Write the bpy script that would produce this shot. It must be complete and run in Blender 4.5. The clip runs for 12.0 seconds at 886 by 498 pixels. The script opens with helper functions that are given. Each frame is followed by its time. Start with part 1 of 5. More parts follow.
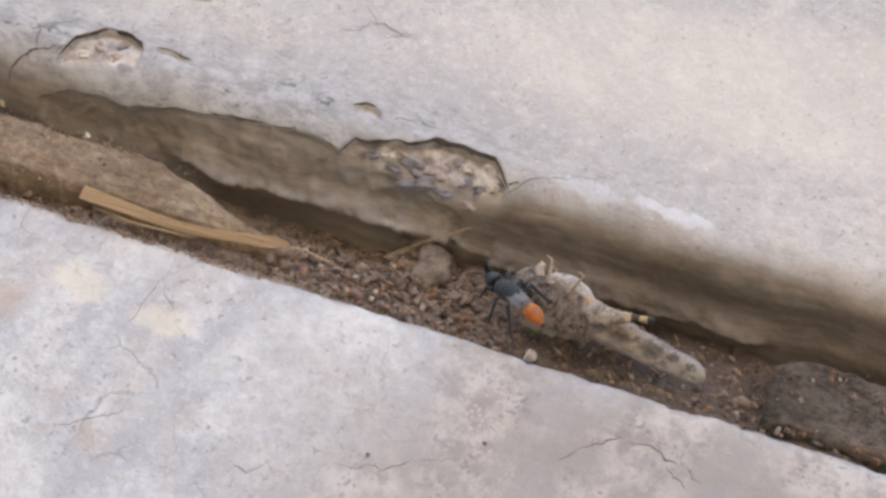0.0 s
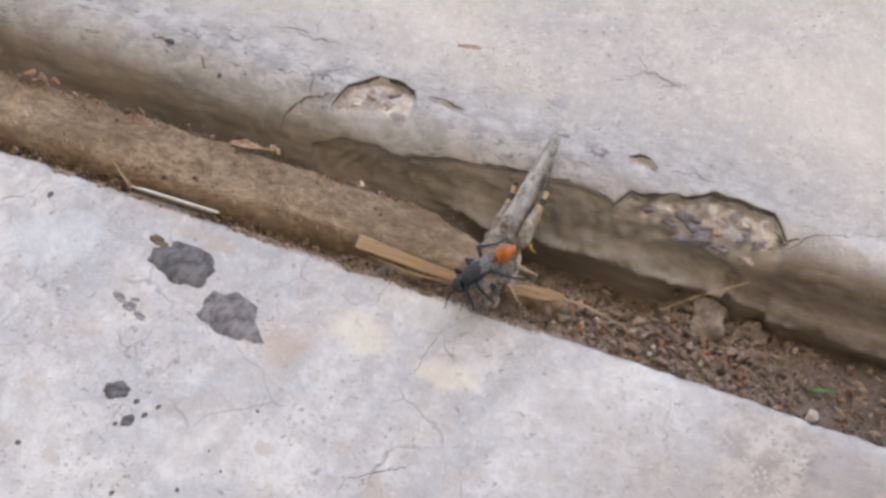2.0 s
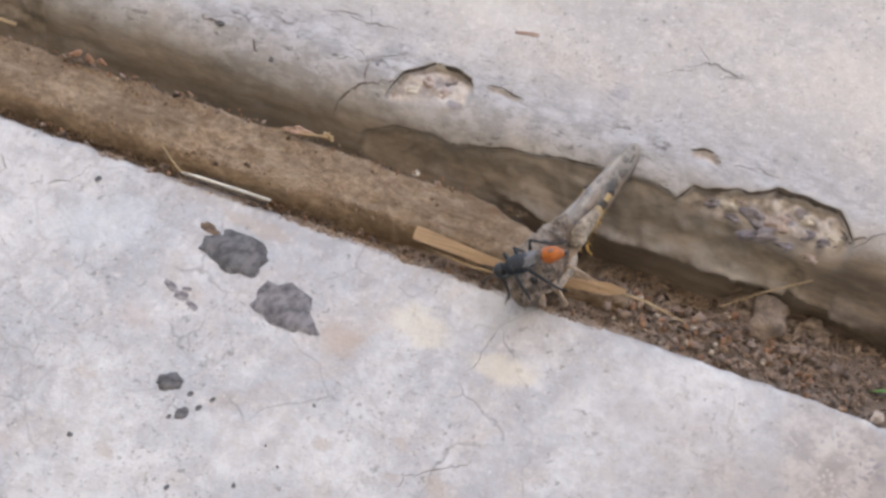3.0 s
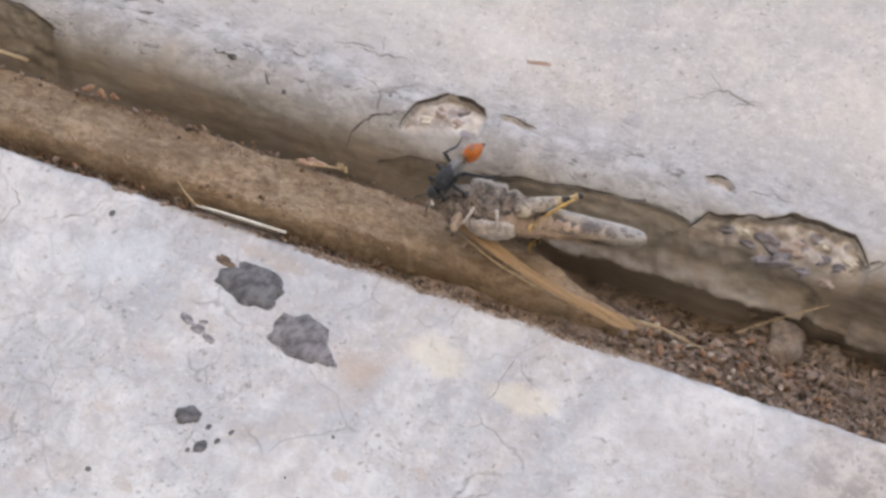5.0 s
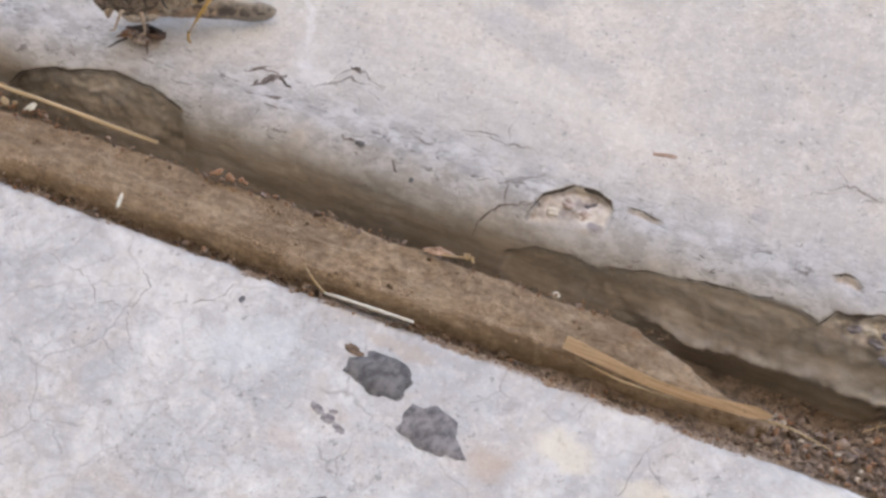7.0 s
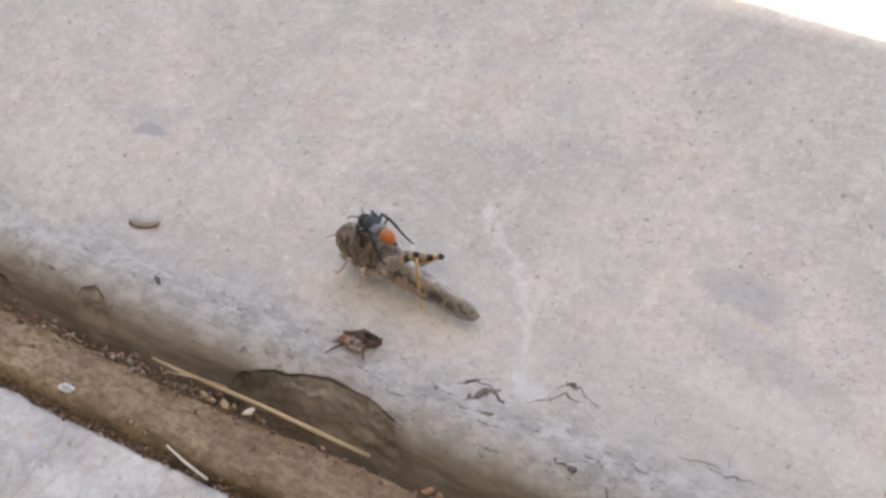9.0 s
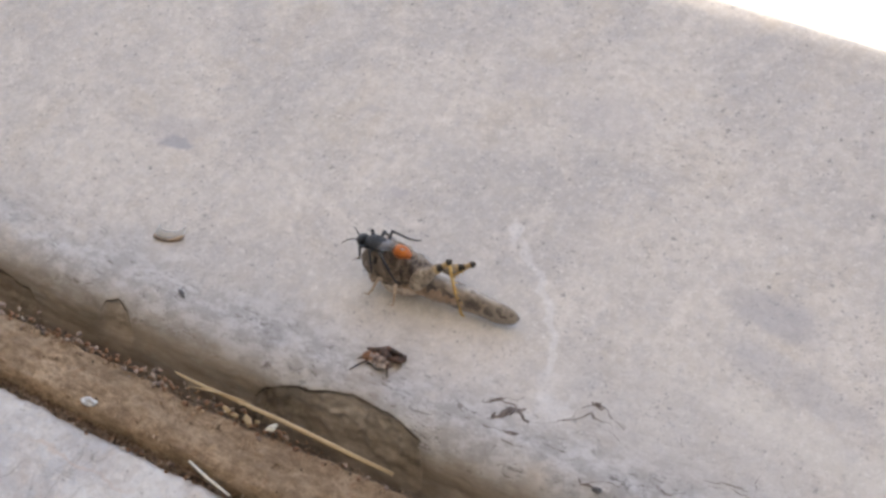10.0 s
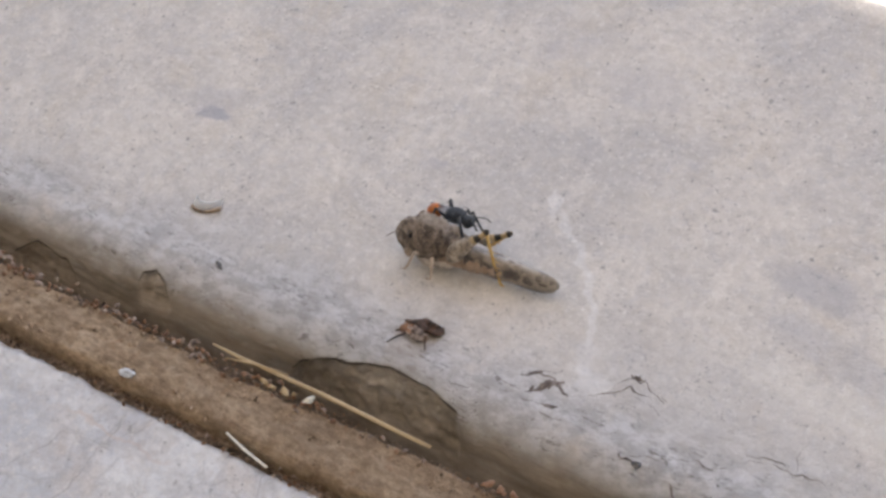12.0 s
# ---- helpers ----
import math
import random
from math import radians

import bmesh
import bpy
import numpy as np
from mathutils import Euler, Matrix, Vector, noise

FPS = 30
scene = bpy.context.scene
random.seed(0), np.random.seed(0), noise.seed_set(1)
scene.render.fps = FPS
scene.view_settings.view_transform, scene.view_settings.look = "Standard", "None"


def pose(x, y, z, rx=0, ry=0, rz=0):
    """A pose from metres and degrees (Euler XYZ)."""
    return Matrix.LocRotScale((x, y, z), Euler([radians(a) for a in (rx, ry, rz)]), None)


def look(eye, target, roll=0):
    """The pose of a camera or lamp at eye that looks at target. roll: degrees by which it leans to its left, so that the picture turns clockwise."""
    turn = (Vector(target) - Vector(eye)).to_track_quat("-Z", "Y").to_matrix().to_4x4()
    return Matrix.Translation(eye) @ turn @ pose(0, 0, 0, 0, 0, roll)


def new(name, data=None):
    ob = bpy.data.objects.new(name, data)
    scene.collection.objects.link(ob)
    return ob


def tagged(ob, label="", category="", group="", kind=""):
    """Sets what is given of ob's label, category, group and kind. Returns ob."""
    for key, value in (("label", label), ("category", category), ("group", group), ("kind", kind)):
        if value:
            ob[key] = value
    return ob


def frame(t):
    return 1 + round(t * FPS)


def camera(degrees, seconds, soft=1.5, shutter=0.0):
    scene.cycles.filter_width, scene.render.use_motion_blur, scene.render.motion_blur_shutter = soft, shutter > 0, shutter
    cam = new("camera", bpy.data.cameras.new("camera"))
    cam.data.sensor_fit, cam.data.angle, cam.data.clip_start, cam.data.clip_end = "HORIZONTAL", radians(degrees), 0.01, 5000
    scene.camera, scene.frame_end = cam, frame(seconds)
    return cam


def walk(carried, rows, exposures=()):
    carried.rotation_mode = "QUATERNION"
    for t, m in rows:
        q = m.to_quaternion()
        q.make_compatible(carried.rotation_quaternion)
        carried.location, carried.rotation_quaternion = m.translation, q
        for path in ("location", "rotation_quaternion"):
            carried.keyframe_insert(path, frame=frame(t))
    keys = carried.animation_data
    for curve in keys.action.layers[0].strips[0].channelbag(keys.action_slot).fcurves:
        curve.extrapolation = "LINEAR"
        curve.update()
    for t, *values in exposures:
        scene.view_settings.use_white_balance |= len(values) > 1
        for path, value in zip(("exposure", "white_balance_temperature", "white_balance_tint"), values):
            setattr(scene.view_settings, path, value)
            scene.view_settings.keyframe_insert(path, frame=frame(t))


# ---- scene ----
# One concrete joint seen from a hand's distance. Builders below work in centimetres; part() turns them to metres.
CM = 0.01
LENS = 30.49
PATH = [
    (0.0, (8.58, -17.77, 26.23), (2.27, -0.98, -1.47), -0.64),
    (0.2, (8.51, -17.71, 26.13), (1.93, -1.35, -1.84), -1.69),
    (0.3, (8.69, -17.64, 26.05), (2.13, -1.58, -2.02), -2.22),
    (0.5, (8.49, -17.27, 26.35), (2.43, -1.96, -2.26), -1.86),
    (0.8, (7.72, -17.10, 26.65), (1.50, -1.82, -1.62), -2.30),
    (1.0, (7.37, -17.09, 26.85), (0.40, -1.17, -1.20), -3.40),
    (1.2, (6.64, -16.98, 27.43), (-0.97, -0.95, -0.79), -4.77),
    (1.5, (5.74, -17.17, 27.65), (-2.53, -1.45, -0.17), -6.24),
    (1.7, (5.57, -17.43, 27.56), (-2.94, -1.91, -0.33), -6.92),
    (2.0, (5.27, -17.49, 27.45), (-3.18, -2.25, -0.58), -7.13),
    (2.2, (4.85, -17.49, 27.39), (-3.29, -2.19, -0.82), -6.41),
    (2.5, (4.27, -17.47, 27.15), (-3.65, -2.51, -1.17), -6.00),
    (2.8, (3.81, -17.39, 27.24), (-4.09, -2.51, -1.12), -5.69),
    (3.0, (3.47, -17.32, 27.40), (-4.34, -2.58, -1.08), -5.43),
    (3.2, (3.50, -17.50, 27.21), (-4.53, -2.65, -1.14), -5.68),
    (4.8, (3.01, -17.52, 27.51), (-5.01, -2.65, -0.84), -6.47),
    (5.0, (3.07, -17.55, 27.42), (-4.81, -2.23, -0.73), -5.56),
    (5.2, (3.25, -17.38, 27.44), (-4.65, -2.02, -0.64), -5.58),
    (5.5, (3.18, -17.24, 27.56), (-4.55, -1.68, -0.50), -4.94),
    (5.8, (3.11, -17.24, 27.58), (-4.63, -1.66, -0.40), -4.87),
    (6.0, (3.04, -17.15, 27.68), (-4.74, -1.56, -0.34), -4.89),
    (6.2, (2.80, -17.16, 27.75), (-5.07, -1.55, -0.24), -4.91),
    (6.5, (2.37, -17.04, 27.96), (-5.87, -1.71, -0.08), -6.07),
    (6.8, (1.68, -16.84, 28.46), (-6.92, -1.76, 0.39), -7.11),
    (7.0, (1.11, -16.81, 28.79), (-7.70, -1.91, 0.70), -7.60),
    (7.2, (0.98, -16.55, 28.91), (-8.41, -1.76, 1.16), -8.85),
    (7.4, (0.80, -16.39, 29.22), (-9.06, -1.46, 1.62), -9.33),
    (7.5, (0.77, -16.36, 29.21), (-9.63, -1.11, 1.85), -9.84),
    (7.7, (0.48, -15.82, 29.83), (-10.61, -0.42, 2.83), -10.84),
    (9.3, (0.64, -11.49, 30.39), (-14.11, 2.08, 4.17), -20.97),
    (9.5, (0.55, -11.63, 30.41), (-14.16, 2.07, 4.24), -20.62),
    (10.0, (0.40, -11.49, 30.34), (-14.56, 2.09, 4.24), -20.65),
    (10.5, (0.23, -11.31, 30.30), (-15.85, 1.38, 4.42), -23.63),
    (11.0, (0.21, -11.29, 30.23), (-15.73, 1.25, 4.20), -23.67),
    (11.5, (0.26, -11.46, 30.10), (-15.32, 1.26, 3.93), -22.87),
    (12.0, (0.32, -11.35, 30.06), (-15.16, 1.38, 3.84), -22.76),
]
# stops, kelvin and tint of the film's own camera
EXPOSURES = [(0.0, 1.64, 7600, 12), (3.0, 1.60, 7550, 12), (7.0, 1.63, 7550, 12), (9.3, 1.34, 7600, 12), (12.0, 1.29, 7600, 12)]
cam = camera(LENS, 12.0, soft=3.0)
walk(cam, [(t, look(Vector(e) * CM, Vector(g) * CM, r)) for t, e, g, r in PATH], EXPOSURES)

# ---- light: the shade of an added, unseen roof, sunlit ground beyond the slab ----
SUN_ELEVATION = 74.0
world = bpy.data.worlds.new("sky")
scene.world = world
world.use_nodes = True
sky = world.node_tree.nodes.new("ShaderNodeTexSky")
sky.sky_type, sky.sun_disc = "NISHITA", False
sky.sun_elevation, sky.sun_rotation = radians(SUN_ELEVATION), radians(8)
world.node_tree.nodes["Background"].inputs["Strength"].default_value = 0.15
world.node_tree.links.new(sky.outputs["Color"], world.node_tree.nodes["Background"].inputs["Color"])
sun_data = bpy.data.lights.new("sun", "SUN")
sun_data.energy, sun_data.angle, sun_data.color = 4.0, radians(0.5), (1.0, 0.95, 0.88)
sun = new("sun", sun_data)
sun.matrix_world = look((0.0, 2.0, 2.0 * math.tan(radians(SUN_ELEVATION))), (0, 0, 0))


# ---- materials ----
class Nodes:
    """A node material whose coordinates are centimetres in the object's space."""

    def __init__(self, name, rough=0.8, metal=0.0, spec=0.5):
        self.m = bpy.data.materials.new(name)
        self.m.use_nodes = True
        self.t = self.m.node_tree
        self.b = self.t.nodes["Principled BSDF"]
        self.b.inputs["Roughness"].default_value = rough
        self.b.inputs["Metallic"].default_value = metal
        self.b.inputs["Specular IOR Level"].default_value = spec
        tc = self.t.nodes.new("ShaderNodeTexCoord")
        self.co = self.scaled(tc.outputs["Object"], (100, 100, 100))

    def scaled(self, vec, s):
        n = self.t.nodes.new("ShaderNodeMapping")
        n.inputs["Scale"].default_value = s
        self.t.links.new(vec, n.inputs["Vector"])
        return n.outputs["Vector"]

    def put(self, value, socket):
        if isinstance(value, (int, float)):
            socket.default_value = value
        elif isinstance(value, tuple):
            socket.default_value = (*value, 1.0) if len(value) == 3 and len(socket.default_value) == 4 else value
        else:
            self.t.links.new(value, socket)

    def noise(self, scale, detail=4, rough=0.6, vec=None, bend=0.0):
        n = self.t.nodes.new("ShaderNodeTexNoise")
        n.inputs["Scale"].default_value, n.inputs["Detail"].default_value = scale, detail
        n.inputs["Roughness"].default_value, n.inputs["Distortion"].default_value = rough, bend
        self.t.links.new(vec or self.co, n.inputs["Vector"])
        return n.outputs["Fac"]

    def cells(self, scale, feature="F1", vec=None):
        n = self.t.nodes.new("ShaderNodeTexVoronoi")
        n.feature = feature
        n.inputs["Scale"].default_value = scale
        self.t.links.new(vec or self.co, n.inputs["Vector"])
        return n

    def step(self, fac, lo, hi, a=0.0, b=1.0):
        n = self.t.nodes.new("ShaderNodeMapRange")
        n.interpolation_type = "SMOOTHSTEP"
        self.put(fac, n.inputs["Value"])
        for key, v in (("From Min", lo), ("From Max", hi), ("To Min", a), ("To Max", b)):
            n.inputs[key].default_value = v
        return n.outputs["Result"]

    def math(self, op, a, b=0.0):
        n = self.t.nodes.new("ShaderNodeMath")
        n.operation = op
        self.put(a, n.inputs[0]), self.put(b, n.inputs[1])
        return n.outputs[0]

    def mix(self, fac, a, b, blend="MIX"):
        n = self.t.nodes.new("ShaderNodeMix")
        n.data_type, n.blend_type = "RGBA", blend
        self.put(fac, n.inputs[0]), self.put(a, n.inputs[6]), self.put(b, n.inputs[7])
        return n.outputs[2]

    def attr(self, name):
        n = self.t.nodes.new("ShaderNodeAttribute")
        n.attribute_name = name
        return n.outputs["Fac"]

    def chance(self):
        return self.t.nodes.new("ShaderNodeObjectInfo").outputs["Random"]

    def island(self):
        return self.t.nodes.new("ShaderNodeNewGeometry").outputs["Random Per Island"]

    def blot(self, vec, x, y, rx, ry, turn, inner=0.55, outer=1.15):
        """One where the place lies in an ellipse, fading at its rim."""
        n = self.t.nodes.new("ShaderNodeMapping")
        n.vector_type = "TEXTURE"
        n.inputs["Location"].default_value, n.inputs["Scale"].default_value = (x + 0.35, y + 0.35, 0), (rx, ry, 1000)
        n.inputs["Rotation"].default_value = (0, 0, radians(turn))
        d = self.t.nodes.new("ShaderNodeVectorMath")
        d.operation = "LENGTH"
        self.t.links.new(vec, n.inputs["Vector"])
        self.t.links.new(n.outputs["Vector"], d.inputs[0])
        return self.step(d.outputs["Value"], inner, outer, 1, 0)

    def warped(self, scale, amount):
        """The coordinates pushed about by a noise."""
        n = self.t.nodes.new("ShaderNodeTexNoise")
        n.inputs["Scale"].default_value, n.inputs["Detail"].default_value = scale, 3
        self.t.links.new(self.co, n.inputs["Vector"])
        v = self.t.nodes.new("ShaderNodeVectorMath")
        v.operation = "MULTIPLY_ADD"
        v.inputs[1].default_value = (amount,) * 3
        self.t.links.new(n.outputs["Color"], v.inputs[0])
        self.t.links.new(self.co, v.inputs[2])
        return v.outputs[0]

    def done(self, color, height=None, depth=0.02, strength=1.0, rough=None):
        self.put(color, self.b.inputs["Base Color"])
        if rough is not None:
            self.put(rough, self.b.inputs["Roughness"])
        if height is not None:
            n = self.t.nodes.new("ShaderNodeBump")
            n.inputs["Strength"].default_value, n.inputs["Distance"].default_value = strength, depth * CM
            self.t.links.new(height, n.inputs["Height"])
            self.t.links.new(n.outputs["Normal"], self.b.inputs["Normal"])
        return self.m


def concrete(name, pale, grey, warm, speck=0.5, crackle=0.5, stains_and_sheen=(), grains=2.6):
    """Old trowelled concrete: cement skin, warm stains, dark flecks, hairline crazing; 'bare' is broken skin, 'soil'
    clinging earth and, above 1, painted shade.
    """
    k = Nodes(name, 0.72)
    streak = k.scaled(k.co, (0.35, 1.0, 1.0))
    base = k.mix(k.step(k.noise(0.17, 6, 0.62, bend=0.5), 0.40, 0.62), grey, pale)
    base = k.mix(k.step(k.noise(0.8, 5, 0.72, bend=0.4), 0.47, 0.66, 0, 0.55), base, tuple(v * 1.15 for v in pale))
    base = k.mix(k.step(k.noise(2.1, 4, 0.7), 0.50, 0.66, 0, 0.25), base, (0.43, 0.43, 0.46))
    base = k.mix(k.step(k.noise(0.5, 5, 0.65, None, 0.6), 0.5, 0.70, 0, 0.5), base, warm)
    base = k.mix(k.step(k.noise(1.2, 6, 0.72), 0.34, 0.52, 0.32, 0), base, (0.36, 0.345, 0.355))
    base = k.mix(k.step(k.noise(5.0, 4, 0.75), 0.50, 0.66, 0, 0.45), base, (0.74, 0.70, 0.66))
    base = k.mix(k.step(k.noise(3.1, 6, 0.8, bend=0.3), 0.38, 0.58, 0.26, 0), base, tuple(v * 0.62 for v in warm))
    fleck = k.math("MULTIPLY", k.step(k.noise(5.5, 3, 0.65), 0.60, 0.68), k.step(k.noise(0.7, 3, 0.5), 0.40, 0.58))
    base = k.mix(k.math("MULTIPLY", fleck, speck), base, (0.17, 0.155, 0.15))
    dots = k.math("MULTIPLY", k.step(k.noise(9.5, 3, 0.6), 0.60, 0.66), k.step(k.noise(0.35, 3, 0.6), 0.44, 0.60))
    base = k.mix(k.math("MULTIPLY", dots, 0.7 * speck), base, (0.20, 0.175, 0.18))
    base = k.mix(k.step(k.noise(8.0, 3, 0.65, k.warped(2.0, 0.2)), 0.62, 0.70, 0, 0.5), base, (0.80, 0.77, 0.74))
    tear = k.cells(0.55, "DISTANCE_TO_EDGE", k.warped(0.8, 1.1)).outputs["Distance"]
    fine = k.cells(1.05, "DISTANCE_TO_EDGE", k.warped(1.3, 0.7)).outputs["Distance"]
    along = k.t.nodes.new("ShaderNodeSeparateXYZ")
    k.t.links.new(k.co, along.inputs[0])
    web = k.math("MULTIPLY", k.step(fine, 0.0, 0.08, 0.5, 0), k.math("MULTIPLY", k.step(along.outputs[0], -8.0, -11.5), k.step(k.noise(0.3, 3, 0.6), 0.36, 0.56)))
    line = k.math("MAXIMUM", k.math("MULTIPLY", web, 0.8), k.math("MULTIPLY", k.step(tear, 0.0, 0.02, 1, 0), k.step(k.noise(0.5, 4, 0.65), 0.46, 0.62)))
    base = k.mix(k.math("MULTIPLY", line, crackle), base, (0.25, 0.235, 0.23))
    # the worn rim: short dark scratches and pits, over a bluish tone painting the sky's reflection
    worn = k.math("MULTIPLY", k.attr("worn"), k.step(k.noise(0.45, 4, 0.65), 0.26, 0.50))
    sky_tint = k.mix(k.step(k.noise(2.3, 6, 0.75, k.scaled(k.co, (0.7, 1.2, 1))), 0.40, 0.62), (0.31, 0.30, 0.305), (0.52, 0.52, 0.54))
    base = k.mix(k.math("MULTIPLY", worn, 0.8), base, sky_tint)
    bent = k.warped(1.6, 0.7)
    # blots of colour: stains, and on the far nosing painted sky sheen
    for x, y, rx, ry, turn, hue, much in stains_and_sheen:
        base = k.mix(k.math("MULTIPLY", k.blot(bent, x, y, rx, ry, turn), 0.7 * much), base, hue)
    scratch = k.noise(5.6, 5, 0.76, k.scaled(k.warped(1.6, 0.5), (0.40, 1.6, 1)))
    pits = k.math("MULTIPLY", k.step(scratch, 0.565, 0.605), k.math("MULTIPLY", worn, k.step(k.noise(0.9, 3, 0.6), 0.42, 0.58)))
    base = k.mix(k.math("MULTIPLY", pits, 0.95), base, (0.19, 0.17, 0.165))
    # broken skin: sand and stones in a buff matrix
    stones = k.cells(grains, "F1", k.warped(1.5, 0.6))
    tint = k.mix(k.step(k.noise(1.1, 3, 0.6), 0.44, 0.58), (0.24, 0.21, 0.225), (0.66, 0.60, 0.56))
    hue = k.mix(k.step(k.noise(1.7, 5, 0.7), 0.38, 0.62), (0.36, 0.305, 0.275), (0.70, 0.635, 0.575))
    hue = k.mix(k.step(stones.outputs["Distance"], 0.24, 0.42, 0.85, 0), hue, tint)
    base = k.mix(k.attr("bare"), base, hue)
    # earth caught on the side of the joint; its low tone paints shade over it
    soil = k.mix(k.step(k.noise(1.5, 6, 0.7, k.scaled(k.warped(0.6, 0.5), (0.16, 1.5, 2.0))), 0.36, 0.64), (0.235, 0.192, 0.154), (0.39, 0.325, 0.268))
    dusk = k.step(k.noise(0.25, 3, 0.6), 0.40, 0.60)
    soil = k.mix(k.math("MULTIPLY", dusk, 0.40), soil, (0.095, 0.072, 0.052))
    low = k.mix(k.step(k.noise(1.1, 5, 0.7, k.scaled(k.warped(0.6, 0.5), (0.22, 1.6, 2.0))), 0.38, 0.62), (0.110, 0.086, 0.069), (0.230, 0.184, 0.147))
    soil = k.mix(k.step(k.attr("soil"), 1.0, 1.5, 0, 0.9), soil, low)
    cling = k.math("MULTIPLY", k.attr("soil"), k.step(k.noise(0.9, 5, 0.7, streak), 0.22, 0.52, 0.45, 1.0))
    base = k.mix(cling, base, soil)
    high = k.math("ADD", k.math("MULTIPLY", k.noise(2.2, 6, 0.68), 0.7), k.math("MULTIPLY", k.noise(14, 3, 0.7), 0.25))
    high = k.math("SUBTRACT", high, k.math("MULTIPLY", line, 0.08))
    high = k.math("SUBTRACT", high, k.math("MULTIPLY", pits, 0.25))
    return k.done(base, high, 0.09, 0.55, k.step(k.noise(0.8, 3), 0.35, 0.7, 0.58, 0.82))


def plain(name, a, b, scale=3.0, rough=0.7, depth=0.02, stretch=(1, 1, 1), spec=0.5, vary=0.0):
    """Two tones of one stuff, with relief; vary: how far pieces differ."""
    k = Nodes(name, rough, 0, spec)
    vec = k.scaled(k.co, stretch)
    c = k.mix(k.step(k.noise(scale, 5, 0.68, vec), 0.34, 0.66), a, b)
    c = k.mix(k.step(k.noise(scale * 3.7, 3, 0.7), 0.55, 0.72, 0, 0.35), c, tuple(v * 0.45 for v in a))
    if vary:
        c = k.mix(k.step(k.chance(), 0, 1, 0, vary), c, tuple(min(1, v * 1.9 + 0.04) for v in b))
    return k.done(c, k.noise(scale * 2.4, 4, 0.65, vec), depth, 0.7)


def fibre(name, dark, mid, pale):
    """Weathered fibre board: matted shreds lying along it, pale dust, dark pores."""
    k = Nodes(name, 0.95, 0, 0.25)
    shreds = k.noise(7.0, 6, 0.78, k.scaled(k.co, (0.65, 1.2, 1.0)))
    c = k.mix(k.step(shreds, 0.36, 0.62), dark, mid)
    c = k.mix(k.step(k.noise(1.1, 5, 0.7, k.scaled(k.co, (0.5, 1.2, 1))), 0.50, 0.70, 0, 0.65), c, pale)
    c = k.mix(k.step(k.noise(0.35, 4, 0.6), 0.42, 0.62, 0.40, 0), c, dark)
    c = k.mix(k.step(k.noise(2.0, 5, 0.75, k.scaled(k.co, (0.45, 1.3, 1))), 0.36, 0.50, 0.65, 0), c, dark)
    c = k.mix(k.step(k.noise(0.8, 4, 0.7, k.scaled(k.co, (0.30, 1.6, 1)), 0.5), 0.50, 0.64, 0, 0.5), c, dark)
    c = k.mix(k.step(k.noise(16, 2, 0.7), 0.60, 0.70, 0, 0.3), c, pale)
    c = k.mix(k.step(k.noise(11, 3, 0.7), 0.62, 0.72, 0, 0.15), c, tuple(v * 0.45 for v in dark))
    c = k.mix(k.step(k.noise(2.4, 3, 0.6), 0.60, 0.72, 0, 0.4), c, (0.36, 0.19, 0.10))
    c = k.mix(k.step(k.noise(1.6, 5, 0.7, None, 0.4), 0.50, 0.62, 0, 0.4), c, tuple(0.5 * (a + b) for a, b in zip(mid, pale)))
    return k.done(c, k.math("ADD", shreds, k.noise(22, 2, 0.6)), 0.16, 0.8)


